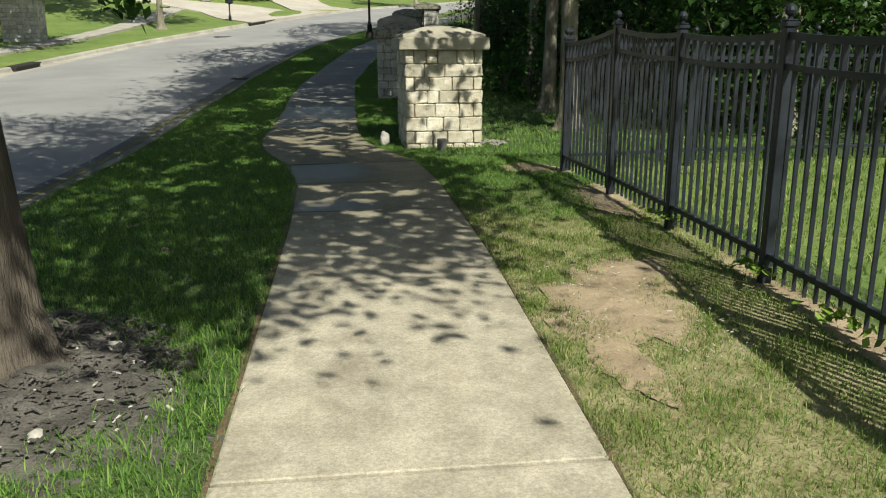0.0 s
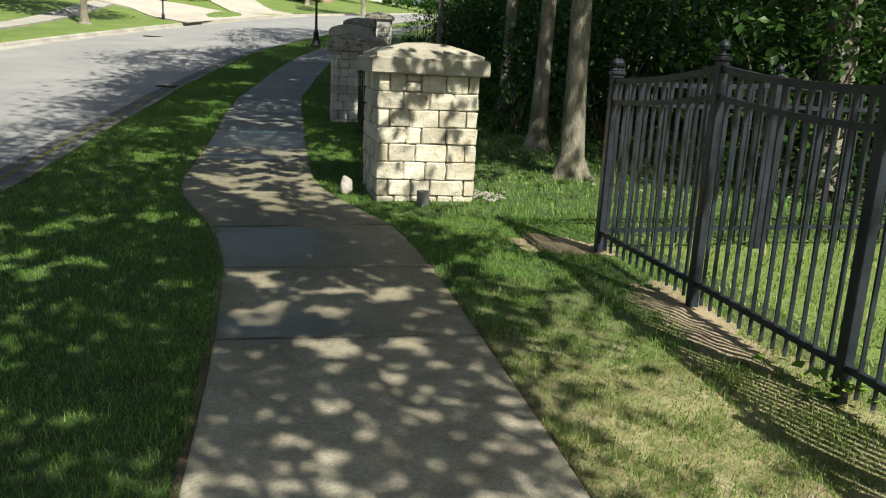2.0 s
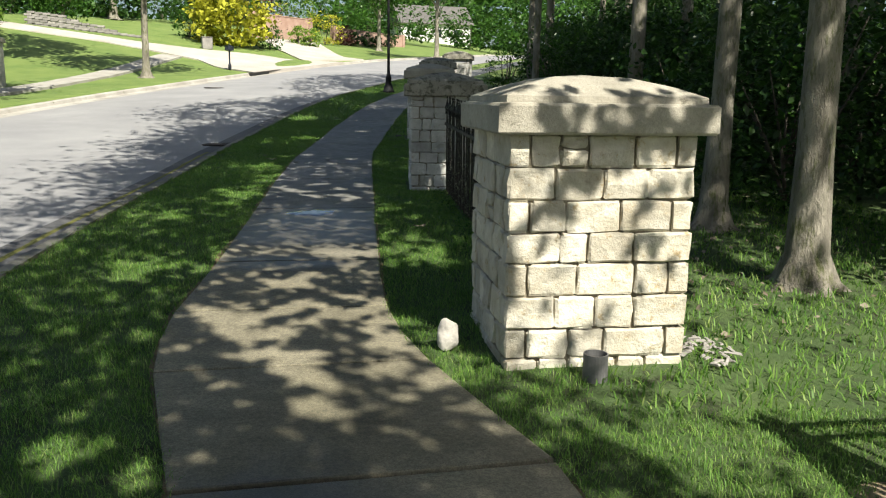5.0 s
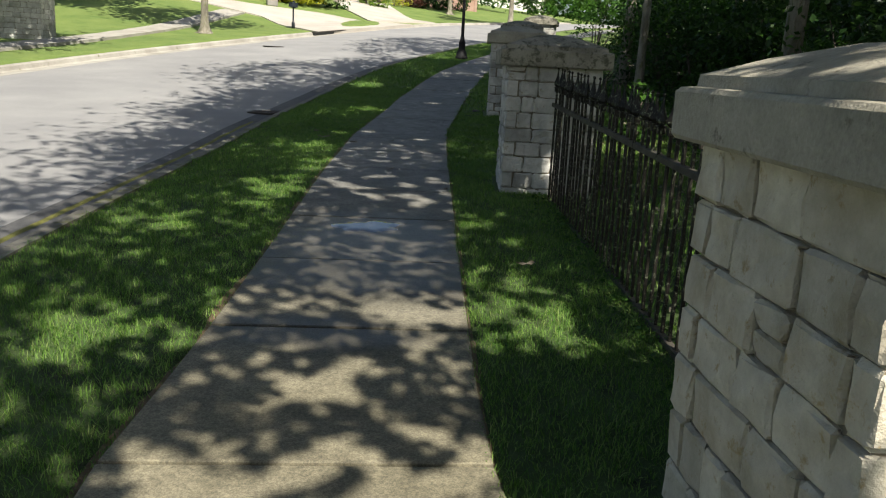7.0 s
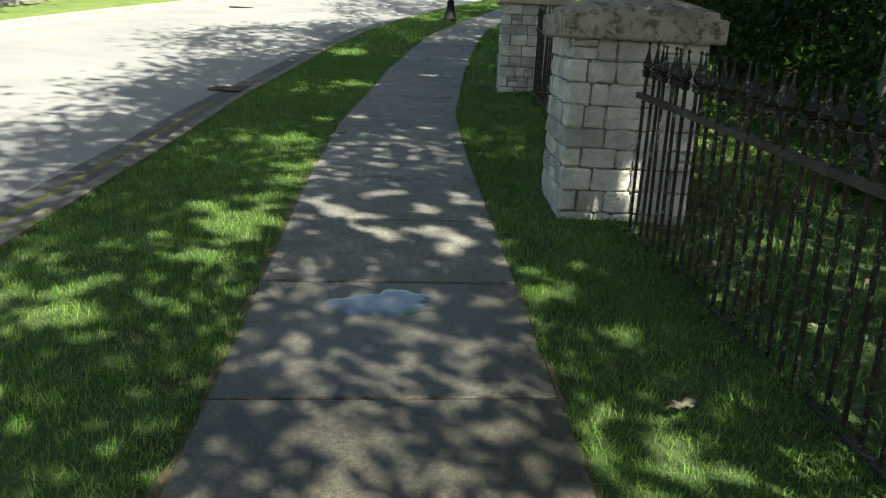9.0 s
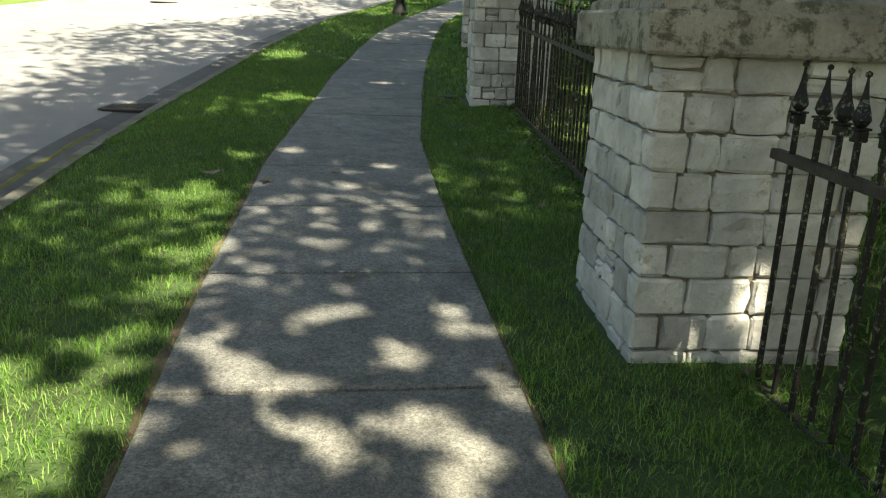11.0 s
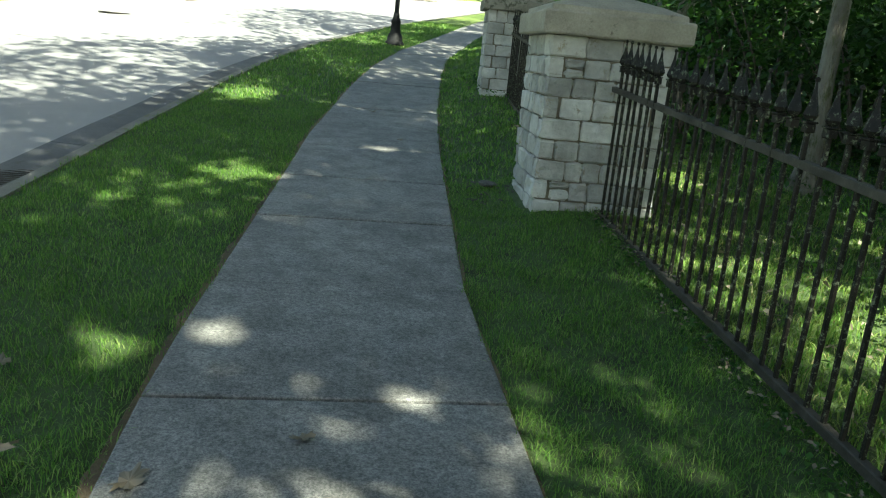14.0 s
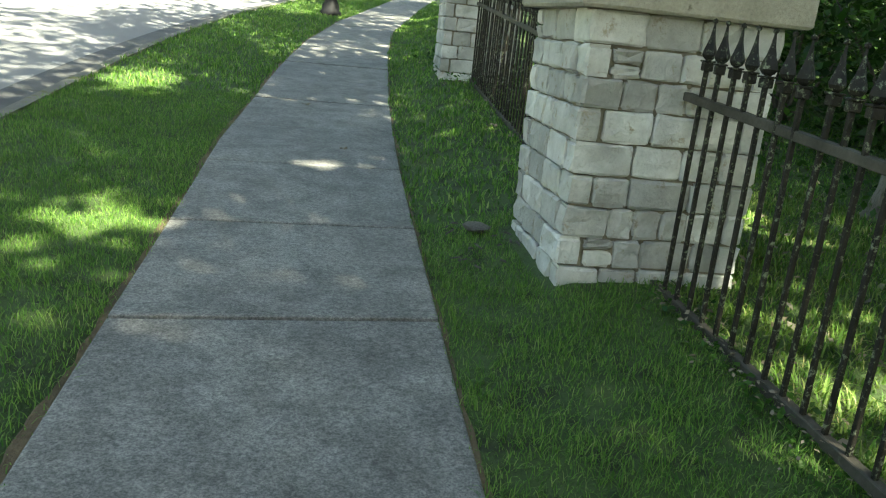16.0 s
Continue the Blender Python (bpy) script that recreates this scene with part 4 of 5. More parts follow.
for row_x, step in ((5.6, 1.9), (8.2, 2.4), (11.5, 3.2)):
    y = 12.2 if row_x > 6 else 16.8
    while y < 62:
        k += 1
        r = random.Random(k)
        bx = row_x + max(0, (y - 32) * 0.28) + r.uniform(-0.6, 0.6)
        s = r.uniform(0.8, 1.25) * (1 + (row_x - 5.6) * 0.13)
        # every fourth bush takes the lighter leaf colour for sunlit leaf tops
        bush(bx, y, 1.7 * s, 1.5 * s, 1.35 * s, LEAF if k % 4 == 0 else LEAF_DEEP, 0.115 if row_x < 6 else 0.15 if row_x < 9 else 0.22, 3000, 100 + k, "dense dark green woodland undergrowth", "undergrowth", "woodland undergrowth")
        y += step * r.uniform(0.85, 1.15)
for k, (x, y) in enumerate(((4.2, 11.5), (6.0, 11.2), (8.0, 11.6), (10.5, 11.8), (12.5, 12.5), (14.5, 9), (15, 5), (15.5, 1))):
    if x > 5:
        bush(x, y + 1.2, 1.7, 1.4, 1.5, LEAF_DEEP, 0.13, 3200, 170 + k, "dark leafy shrubs behind the yard", "undergrowth", "woodland undergrowth")
for k, (x, y, s) in enumerate(((3.3, 19.0, 0.45), (2.7, 22.5, 0.5), (3.2, 28.5, 0.6), (3.6, 17.2, 0.6), (4.2, 35, 0.9), (4.9, 38.5, 1.0))):
    bush(x, y, s, s, s * 1.2, LEAF, 0.095, 700, 190 + k, "young bright green sapling bush", "bush", "woodland undergrowth")


# ---- across the street ----
def sheet(name, edge_a, edge_b, lift, material, label, category, across=8, along=24):
    """A paved sheet between two lines on the land."""
    def at(line, u):
        seg = u * (len(line) - 1)
        k = min(int(seg), len(line) - 2)
        return Vector(line[k]).lerp(Vector(line[k + 1]), seg - k)
    vs, fs = [], []
    for i_ in range(along + 1):
        a, b = at(edge_a, i_ / along), at(edge_b, i_ / along)
        for j_ in range(across + 1):
            p = a.lerp(b, j_ / across)
            vs.append((p.x, p.y, float(land(p.x, p.y)) + lift))
    m = across + 1
    for i_ in range(along):
        for j_ in range(across):
            fs.append((i_ * m + j_, i_ * m + j_ + 1, (i_ + 1) * m + j_ + 1, (i_ + 1) * m + j_))
    top = len(vs)
    ring = list(range(m)) + [k * m + across for k in range(1, along + 1)] + [along * m + k for k in range(across - 1, -1, -1)] + [k * m for k in range(along - 1, 0, -1)]
    vs += [(vs[q][0], vs[q][1], vs[q][2] - 0.3) for q in ring]
    for k in range(len(ring)):
        fs.append((ring[k], top + k, top + (k + 1) % len(ring), ring[(k + 1) % len(ring)]))
    return tagged(new(name, mesh_from(name, vs, fs, material)), label, category, kind="structure")


sheet("pavement_far", [(-15.6, 24), (-15.0, 32), (-14.2, 38), (-13.7, 46), (-13.4, 58)], [(-14.4, 24), (-13.8, 32), (-13.0, 38), (-12.5, 46), (-12.2, 58)], 0.09, KERB, "narrow concrete sidewalk across the street", "sidewalk", 3, 40)
sheet("driveway_1", [(-6.75, 50.6), (-8.6, 53.5), (-11.2, 58.0), (-14.7, 59.8), (-18.1, 61.0), (-26, 61.5), (-40, 62)], [(-2.6, 64.2), (-6.0, 65.6), (-9.3, 65.8), (-12.5, 64.3), (-15.7, 63.8), (-26, 64.8), (-40, 65.5)], 0.05, DRIVE, "sunlit pale concrete driveway climbing the lawn", "driveway", 10, 60)
sheet("driveway_2", [(-5.4, 65.6), (-8.0, 72), (-10.8, 82)], [(-1.2, 68.0), (-3.8, 76), (-6.0, 86)], 0.07, DRIVE, "pale concrete driveway towards the brick walls", "driveway", 8, 30)
tagged(blob("grass_island", -5.75, 61.2, 1.15, 4.2, 0.12, LAWN_FAR, 31, 40, 0.15), "small lawn island between two driveways", "lawn", kind="structure")
tagged(blob("lawn_verge", -1.0, 78.5, 2.3, 8.5, 0.06, LAWN_FAR, 32, 40, 0.1), "sunlit lawn verge by the far kerb", "lawn", kind="structure")


def mailbox(x, y):
    z = float(land(x, y))
    m = tagged(thing("mailbox", x, y, z, -25), "black metal mailbox on a turned post", "mailbox")
    part("post", turned_mesh("post", [(0.09, -0.05), (0.09, 0.28), (0.06, 0.32), (0.045, 0.36), (0.045, 1.0), (0.06, 1.02), (0.06, 1.06)], BLACK, 12), m)
    bm = bmesh.new()
    arc = [(-0.11, 0.0), (0.11, 0.0)] + [(0.11 * math.cos(w), 0.14 + 0.11 * math.sin(w)) for w in np.linspace(0, math.pi, 9)]
    rings = [[bm.verts.new((px, yy, 1.06 + pz)) for px, pz in arc] for yy in (-0.26, 0.26)]
    for k in range(len(arc)):
        bm.faces.new((rings[0][k], rings[0][(k + 1) % len(arc)], rings[1][(k + 1) % len(arc)], rings[1][k]))
    bm.faces.new(rings[0])
    bm.faces.new(rings[1][::-1])
    box = part("box", bm_mesh("box", bm, BLACK), m)
    part("flag", box_mesh("flag", 0.112, 0.122, -0.1, 0.02, 1.18, 1.36, BLACK), box)
    part("bracket", box_mesh("bracket", -0.02, 0.02, -0.24, 0.24, 1.02, 1.06, BLACK), m)
    part("finial", turned_mesh("finial", [(0.02, 1.30), (0.04, 1.34), (0.035, 1.39), (0.004, 1.45)], BLACK, 10), m)


def street_lamp(x, y):
    z = float(land(x, y)) - 0.02
    s = tagged(thing("street_lamp", x, y, z), "black fluted street lamp post with flared base", "lamp post")
    part("base", turned_mesh("base", [(0.24, -0.05), (0.24, 0.08), (0.20, 0.12), (0.19, 0.22), (0.13, 0.34), (0.115, 0.55), (0.13, 0.60), (0.085, 0.68), (0.075, 0.80)], LAMP_BLACK, 16), s)
    bm = bmesh.new()
    rings = []
    for zz, rr in ((0.78, 0.062), (4.6, 0.042)):
        rings.append([bm.verts.new((rr * (1 if k % 2 else 0.88) * math.cos(k * math.pi / 12), rr * (1 if k % 2 else 0.88) * math.sin(k * math.pi / 12), zz)) for k in range(24)])
    for k in range(24):
        bm.faces.new((rings[0][k], rings[0][(k + 1) % 24], rings[1][(k + 1) % 24], rings[1][k]))
    part("pole", bm_mesh("pole", bm, LAMP_BLACK), s)
    part("collar", turned_mesh("collar", [(0.05, 4.58), (0.09, 4.62), (0.07, 4.70), (0.12, 4.76), (0.10, 4.80)], LAMP_BLACK, 14), s)
    part("globe", turned_mesh("globe", [(0.10, 4.8), (0.17, 4.92), (0.18, 5.08), (0.12, 5.25), (0.09, 5.29)], m_frost, 16), s)
    part("cap", turned_mesh("cap", [(0.12, 5.28), (0.13, 5.32), (0.05, 5.40), (0.02, 5.48), (0.004, 5.54)], LAMP_BLACK, 14), s)


mailbox(-8.42, 53.0)
street_lamp(0.25, 39.9)


def block_wall(name, x0, y0, x1, y1, heights, material, label, length=0.5, course=0.17, thick=0.35, piece="block"):
    """A dry wall of blocks that steps down; heights: courses for each stretch."""
    z = min(float(land(x0, y0)), float(land(x1, y1)))
    w = tagged(thing(name, x0, y0, z - 0.05, math.degrees(math.atan2(y1 - y0, x1 - x0))), label, "wall")
    L = math.hypot(x1 - x0, y1 - y0)
    r = random.Random(7)
    shapes = [box_mesh(piece, 0, length - 0.02, 0, thick, 0, course - 0.015, material, 0.012) for _ in range(2)]
    n = int(L / length)
    for k in range(n):
        zz = float(land(x0 + (x1 - x0) * k / n, y0 + (y1 - y0) * k / n)) - 0.15
        for q in range(heights[min(len(heights) - 1, int(k / n * len(heights)))]):
            p = part(piece, shapes[q % 2], w)
            p.matrix_basis = pose(k * length + (0.2 if q % 2 else 0), r.uniform(-0.02, 0.02), zz - z + 0.05 + q * course)
    return w


block_wall("retaining_wall", -24.5, 65.6, -16.6, 66.6, (6, 6, 6, 5, 4, 4, 3, 2, 2), WALLSTONE, "stepped grey block retaining wall beside the driveway")


def brick_wall(x0, y0, x1, y1, h, label):
    z = min(float(land(x0, y0)), float(land(x1, y1)))
    L = math.hypot(x1 - x0, y1 - y0)
    w = tagged(thing("brick_wall", x0, y0, z, math.degrees(math.atan2(y1 - y0, x1 - x0))), label, "wall", "brick garden walls")
    part("body", box_mesh("body", 0, L, 0, 0.3, -0.5, h, BRICK, 0.01), w)
    part("coping", box_mesh("coping", -0.05, L + 0.05, -0.05, 0.35, h, h + 0.09, BRICK, 0.02), w)
    for q in (0.0, L - 0.5):
        part("pier", box_mesh("pier", q, q + 0.5, -0.1, 0.4, -0.5, h + 0.22, BRICK, 0.015), w)


brick_wall(-11.6, 82.0, -6.6, 88.0, 2.1, "pink-red brick garden wall in full sun")
brick_wall(-4.6, 88.5, 2.8, 99.0, 1.5, "long low brick wall behind round shrubs")
ub = tagged(thing("utility_box", -12.2, 65.6, float(land(-12.2, 65.6)), 20), "pale grey utility cabinet on the lawn", "utility box")
part("cabinet", box_mesh("cabinet", -0.35, 0.35, -0.3, 0.3, -0.05, 0.75, WALLSTONE, 0.03), ub)
part("lid", box_mesh("lid", -0.38, 0.38, -0.33, 0.33, 0.75, 0.81, WALLSTONE, 0.02), ub)

bush(-11.2, 70.0, 3.3, 2.8, 3.2, LEAF_GOLD, 0.42, 4200, 301, "large golden-yellow conifer bush in full sun", "bush", "garden shrubs")
for k, (x, y, s, m_, lab) in enumerate((
        (-7.3, 81.0, 0.9, LEAF_LIME, "lime green clipped garden shrub"), (-6.2, 80.0, 1.0, LEAF_LIME, "lime green clipped garden shrub"), (-5.2, 85.5, 1.9, LEAF_GOLD, "airy yellow-green garden bush"),
        (-3.4, 88.2, 1.1, LEAF_RED, "dark purple-leaved garden shrub"), (-2.6, 89.2, 0.85, LEAF_DEEP, "round dark green shrub"), (-1.2, 91.2, 0.8, LEAF_DEEP, "round dark green shrub"),
        (-0.3, 92.6, 0.65, LEAF_DEEP, "round dark green shrub"), (1.0, 94.6, 0.9, LEAF_DEEP, "round dark green shrub"), (-8.6, 71.6, 1.2, LEAF, "feathery small garden tree"),
        (-10.6, 86.5, 2.0, LEAF_RED, "large purple-leaved garden bush"), (-8.6, 90.5, 2.5, LEAF_LIME, "lime green hedge above the brick wall"), (-15.0, 72.5, 1.3, LEAF, "green shrub beside the golden bush"))):
    bush(x, y, s, s, s * 0.95, m_, 0.2, 900, 310 + k, lab, "bush", "garden shrubs")
for k, (x, y, s, m_) in enumerate(((-27, 62, 3.0, LEAF_DEEP), (-23.5, 69.5, 2.2, LEAF), (-30, 72, 4.5, LEAF_DEEP), (-24, 82, 4.5, LEAF_DEEP), (-17.5, 86, 4.0, LEAF_DEEP), (-13, 96, 5.0, LEAF), (-5, 106, 6.0, LEAF), (3, 112, 6.0, LEAF), (-20, 100, 7, LEAF_DEEP),
                                   (13.5, 128, 4.5, LEAF), (-36, 60, 5, LEAF_DEEP), (-23, 43.5, 2.6, LEAF_DEEP), (-26, 50, 2.5, LEAF_DEEP), (21, 122, 6.5, LEAF), (30, 110, 7, LEAF), (-36, 90, 8, LEAF), (-28, 37.5, 3.0, LEAF_DEEP), (-24.5, 58, 1.6, LEAF_LIME), (-19.5, 42.0, 1.9, LEAF_DEEP), (-22.0, 39.5, 2.1, LEAF_DEEP), (-25.5, 40.5, 2.4, LEAF_DEEP), (-20.5, 45.5, 2.2, LEAF_DEEP), (32, 140, 9, LEAF), (12, 160, 9, LEAF), (-2, 150, 9, LEAF), (-14, 130, 9, LEAF), (22, 165, 10, LEAF), (-28, 118, 9, LEAF), (45, 150, 12, LEAF), (40, 118, 9, LEAF), (60, 170, 14, LEAF), (-50, 95, 9, LEAF), (-48, 70, 6, LEAF_DEEP), (22, 84, 4, LEAF_DEEP), (30, 92, 6, LEAF_DEEP))):
    bush(x, y, s, s, s * 0.85, m_, 0.5 if s > 4 else 0.3, 2200, 340 + k, "large dark garden hedge and trees", "hedge_tree", "garden backdrop")
tree(-11.0, 45.9, 9.5, 0.17, (0.0, 0.0, 7.9, 3.4, 3.4, 2.4), 0.3, LEAF, BARK, 61, "slim street tree on the sunny verge", (0.1, 0.1), 130, 34, 0.5)
# added mostly out of view, only to cast shade on the far lawn
tree(-24.0, 47.5, 11.0, 0.2, (5.5, 0.5, 9.0, 4.6, 4.4, 2.4), 0.32, LEAF, BARK, 62, "unseen tree added to shade the far lawn", (0.1, 0.1), 240, 34, 0.5)
tree(-0.1, 87.2, 9.0, 0.2, (0, 0, 6.2, 3.2, 3.2, 2.6), 0.36, LEAF, BARK, 63, "pale-trunked tree before the brick wall", (0.1, 0.1), 90, 34, 0.5)
tree(-23.0, 80.0, 10.0, 0.35, (0, 0, 8.0, 4.5, 4.5, 3.0), 0.4, LEAF_DEEP, BARK, 64, "large shaded garden tree", (0.1, 0.1), 90, 34, 0.6)
# out-of-view tree, added so its crown darkens the far pillar and sidewalk
tree(-16.8, 29.0, 10.0, 0.25, (2.0, 2.5, 7.6, 4.4, 4.4, 2.6), 0.34, LEAF, BARK, 65, "unseen tree added to shade the far pillar", (0.1, 0.1), 280, 34, 0.55)
tree(4.8, 76.0, 10.0, 0.2, (0, 0, 7.5, 3.5, 3.5, 2.5), 0.36, LEAF, BARK, 66, "street tree at the far bend", (0.1, 0.1), 90, 34, 0.55)
spear_fence(-24.5, 36.6, -15.95, 38.9, (0.05, 0.05), 9)


def house(x, y, turn):
    z = float(land(x, y))
    h = tagged(thing("house", x, y, z, turn), "pale-sided house with grey shingle roof far up the street", "house")
    part("wall", box_mesh("wall", -6, 6, 0, 8, -1.5, 3.2, PAINT, 0.02), h)
    bm = bmesh.new()
    q = [bm.verts.new(v) for v in ((-6.5, -0.6, 3.0), (6.5, -0.6, 3.0), (6.5, 8.6, 3.0), (-6.5, 8.6, 3.0), (-6.5, 4, 6.4), (6.5, 4, 6.4))]
    for f in ((0, 1, 5, 4), (2, 3, 4, 5), (0, 4, 3), (1, 2, 5), (0, 3, 2, 1)):
        bm.faces.new([q[k] for k in f])
    part("roof", bm_mesh("roof", bm, SHINGLE), h)
    for wx in (-3.6, 0.4, 3.6):
        fr = part("window", box_mesh("window", wx - 0.65, wx + 0.65, -0.05, 0.02, 0.9, 2.3, PAINT, 0.01), h)
        part("pane", box_mesh("pane", wx - 0.55, wx + 0.55, -0.07, -0.052, 1.0, 2.2, m_glass, 0), fr)


house(9.5, 143, 12)

rg = np.random.default_rng(5)
count = 26000
ang = rg.uniform(radians(-62), radians(62), count)
dist = rg.uniform(150, 205, count)
top_h = 15 + 6 * np.sin(ang * 9) + 3 * np.sin(ang * 31 + 1)
px_, py_ = dist * np.sin(ang), 5 + dist * np.cos(ang)
pts = np.stack([px_, py_, land(px_, py_) * 0.6 + rg.uniform(-1, 1, count) + top_h * rg.uniform(0, 1, count) ** 0.8], 1)
tagged(new("far_woods", leaves_mesh("far_woods", pts, 2.2, LEAF, 5)), "distant belt of leafy green trees", "woods", kind="stuff")


# ---- drains and covers ----
def grate(x, y, turn):
    z = float(rise(y)) - 0.135
    g = tagged(thing("storm_drain", x, y, z, turn), "dark cast-iron storm drain grate in the gutter", "drain")
    bm = bmesh.new()
    for a in (-0.30, 0.26):
        add_box(bm, a, a + 0.04, -0.5, 0.5, 0.0, 0.022, 0.003)
    for a in (-0.5, 0.46):
        add_box(bm, -0.26, 0.26, a, a + 0.04, 0.0, 0.022, 0.003)
    part("rim", bm_mesh("rim", bm, CAST), g)
    bar = box_mesh("bar", -0.26, 0.26, -0.012, 0.012, 0.0, 0.02, CAST, 0.003)
    for k in range(11):
        b = part("bar", bar, g)
        b.matrix_basis = pose(0, -0.40 + 0.08 * k, 0)
    # a shallow plate coloured near-black for the darkness under the bars
    part("pit", box_mesh("pit", -0.27, 0.27, -0.47, 0.47, -0.02, 0.004, DIRT_AND_SHADE, 0), g)


grate(-3.80, 25.55, 0)
cover = tagged(thing("manhole_cover", -7.0, 41.4, float(road_top(-7.0, 41.4)) + 0.004), "round iron manhole cover in the street", "manhole")
part("lid", turned_mesh("lid", [(0.36, 0.0), (0.36, 0.012), (0.33, 0.016), (0.32, 0.010), (0.02, 0.012)], CAST, 24), cover)
part("rim", turned_mesh("rim", [(0.43, -0.01), (0.43, 0.010), (0.37, 0.012), (0.37, 0.0)], CAST, 24), cover)


def inlet(y0, y1):
    """A stone-framed opening in the far kerb; its dark inside is a near-black block."""
    x, z = float(kerb_far(y0)), float(rise(y0))
    L = math.hypot(float(kerb_far(y1)) - x, y1 - y0)
    t_ = tagged(thing("kerb_inlet", x + 0.1, y0, z, math.degrees(math.atan2(y1 - y0, float(kerb_far(y1)) - x))), "rusty brown storm inlet in the far kerb", "drain", "kerb inlets")
    slope = (float(rise(y1)) - z) / L
    for name, a, b, c, d, mm in (("slot", -0.05, 0.14, -0.14, -0.02, DIRT_AND_SHADE), ("lintel", -0.1, 0.3, -0.02, 0.03, CAST)):
        bm = bmesh.new()
        add_box(bm, 0, L, a, b, c, d, 0.004)
        for v in bm.verts:
            v.co.z += slope * v.co.x
        part(name, bm_mesh(name, bm, mm), t_)


# dark apron gap at the driveway mouth, built in the form of an inlet
inlet(50.2, 54.6)
inlet(28.2, 29.8)


# ---- grass ----
def outside_things(x, y):
    ok = np.ones(len(x), bool)
    for cx, cy, h in ((1.06, 11.82, 0.56), (0.73, 18.46, 0.5), (0.92, 25.25, 0.5), (1.68, 31.9, 0.5), (2.95, 38.4, 0.5)):
        ok &= ~((np.abs(x - cx) < h) & (np.abs(y - cy) < h))
    return ok


def thin_at(x, y, rng):
    """Where the turf is worn: bare patches, the mulch bed."""
    keep = np.ones(len(x), bool)
    for cx, cy, rx, ry, _ in bare:
        d = ((x - cx) / (rx * 1.05)) ** 2 + ((y - cy) / (ry * 1.05)) ** 2
        keep &= (d > rng.uniform(0.15, 1.15, len(x))) | (rng.random(len(x)) < 0.06)
    d = ((x + 1.95) / 1.05) ** 2 + ((y - 3.5) / 0.9) ** 2
    keep &= (d > rng.uniform(0.6, 1.15, len(x))) | (rng.random(len(x)) < 0.015)
    return keep


def blades(name, x0, x1, y0, y1, density, height, width, inside, material, seed, label, clump=0.5):
    rng = np.random.default_rng(seed)
    n = int((x1 - x0) * (y1 - y0) * density)
    x, y = rng.uniform(x0, x1, n), rng.uniform(y0, y1, n)
    tuft = 0.5 + 0.25 * (np.sin(9.1 * x + 3 * np.sin(4.3 * y)) + np.sin(8.3 * y + 2.6 * np.sin(5.1 * x)))
    patch = 0.5 + 0.25 * (np.sin(1.9 * x + 1.7 * np.sin(1.1 * y)) + np.sin(1.3 * y + 2.1 * np.sin(1.6 * x)))
    edge = np.minimum(np.abs(x - walk_left(y)), np.abs(x - walk_right(y)))
    worn = (0.032 + 0.035 * np.sin(2.7 * y + np.sin(7 * y)) * np.sin(0.9 * y)) * np.where(x < walk_left(y) + 0.5, 1.0, 0.5)
    ok = ((edge > worn * rng.uniform(0.2, 1.3, n)) | (rng.random(n) < 0.25)) & inside(x, y) & outside_things(x, y) & thin_at(x, y, rng) & (rng.random(n) < 1 - clump * (1 - 0.6 * tuft - 0.4 * patch))
    x, y, tuft = x[ok], y[ok], tuft[ok]
    n = len(x)
    z = land(x, y) - 0.014
    h = height * rng.uniform(0.45, 1.25, n) * (0.7 + 0.55 * tuft)
    w = width * rng.uniform(0.7, 1.3, n)
    a, lean = rng.uniform(0, 2 * np.pi, n), rng.uniform(0.25, 1.35, n)
    dx, dy = np.cos(a), np.sin(a)
    sx, sy = -dy * w / 2, dx * w / 2
    co = np.zeros((n, 5, 3))
    for q, (f, up, s) in enumerate(((0, 0, 1), (0, 0, -1), (0.38, 0.62, 0.8), (0.38, 0.62, -0.8), (1.0, 1.0, 0))):
        co[:, q, 0] = x + dx * h * lean * f * 0.9 + sx * s
        co[:, q, 1] = y + dy * h * lean * f * 0.9 + sy * s
        co[:, q, 2] = z + h * up * (1 - 0.3 * lean * up)
    b = np.arange(n)[:, None] * 5
    polys = np.concatenate([b + [0, 1, 3], b + [0, 3, 2], b + [2, 3, 4]], 0)
    return tagged(new(name, mesh_fast(name, co.reshape(-1, 3), polys, material)), label, "grass", kind="stuff")


def verge(x, y):
    return (x > kerb_near(y) + 0.14) & (x < walk_left(y) + 0.012)


def lawn_right(x, y):
    return (x > walk_right(y) - 0.012) & (x < np.where(y < 10.6, 2.62, np.where(y < 18, 0.93, np.where(y < 25, 1.03, 1.4 + np.maximum(0, y - 29) * 0.14))) + 0.04)


def front_part(x, y):
    return lawn_right(x, y) & (y < 7.0 + 0.5 * np.sin(3 * x))


def rear_part(x, y):
    return lawn_right(x, y) & ~(y < 7.0 + 0.5 * np.sin(3 * x))


def yard(x, y):
    return (x > 2.6) & (y < 9.5 + 0.1 * (x - 2.4))


def woods_floor(x, y):
    return (x > 1.0) & ~yard(x, y) & ~lawn_right(x, y) & (y > 9.4)


blades("verge_grass", -3.5, -0.5, 0.6, 16, 6000, 0.050, 0.0036, verge, BLADE, 1, "lush mown grass verge beside the street")
blades("verge_grass", -3.5, -0.3, 16, 30, 5600, 0.050, 0.0037, verge, BLADE, 2, "lush mown grass verge beside the street")
blades("verge_grass", -3.5, 4.0, 30, 50, 900, 0.07, 0.011, verge, BLADE, 3, "lush mown grass verge beside the street")
blades("worn_grass", 0.7, 2.7, 0.6, 7.6, 7200, 0.044, 0.0036, front_part, BLADE_DRY, 4, "sparse yellowing grass by the fence", 0.62)
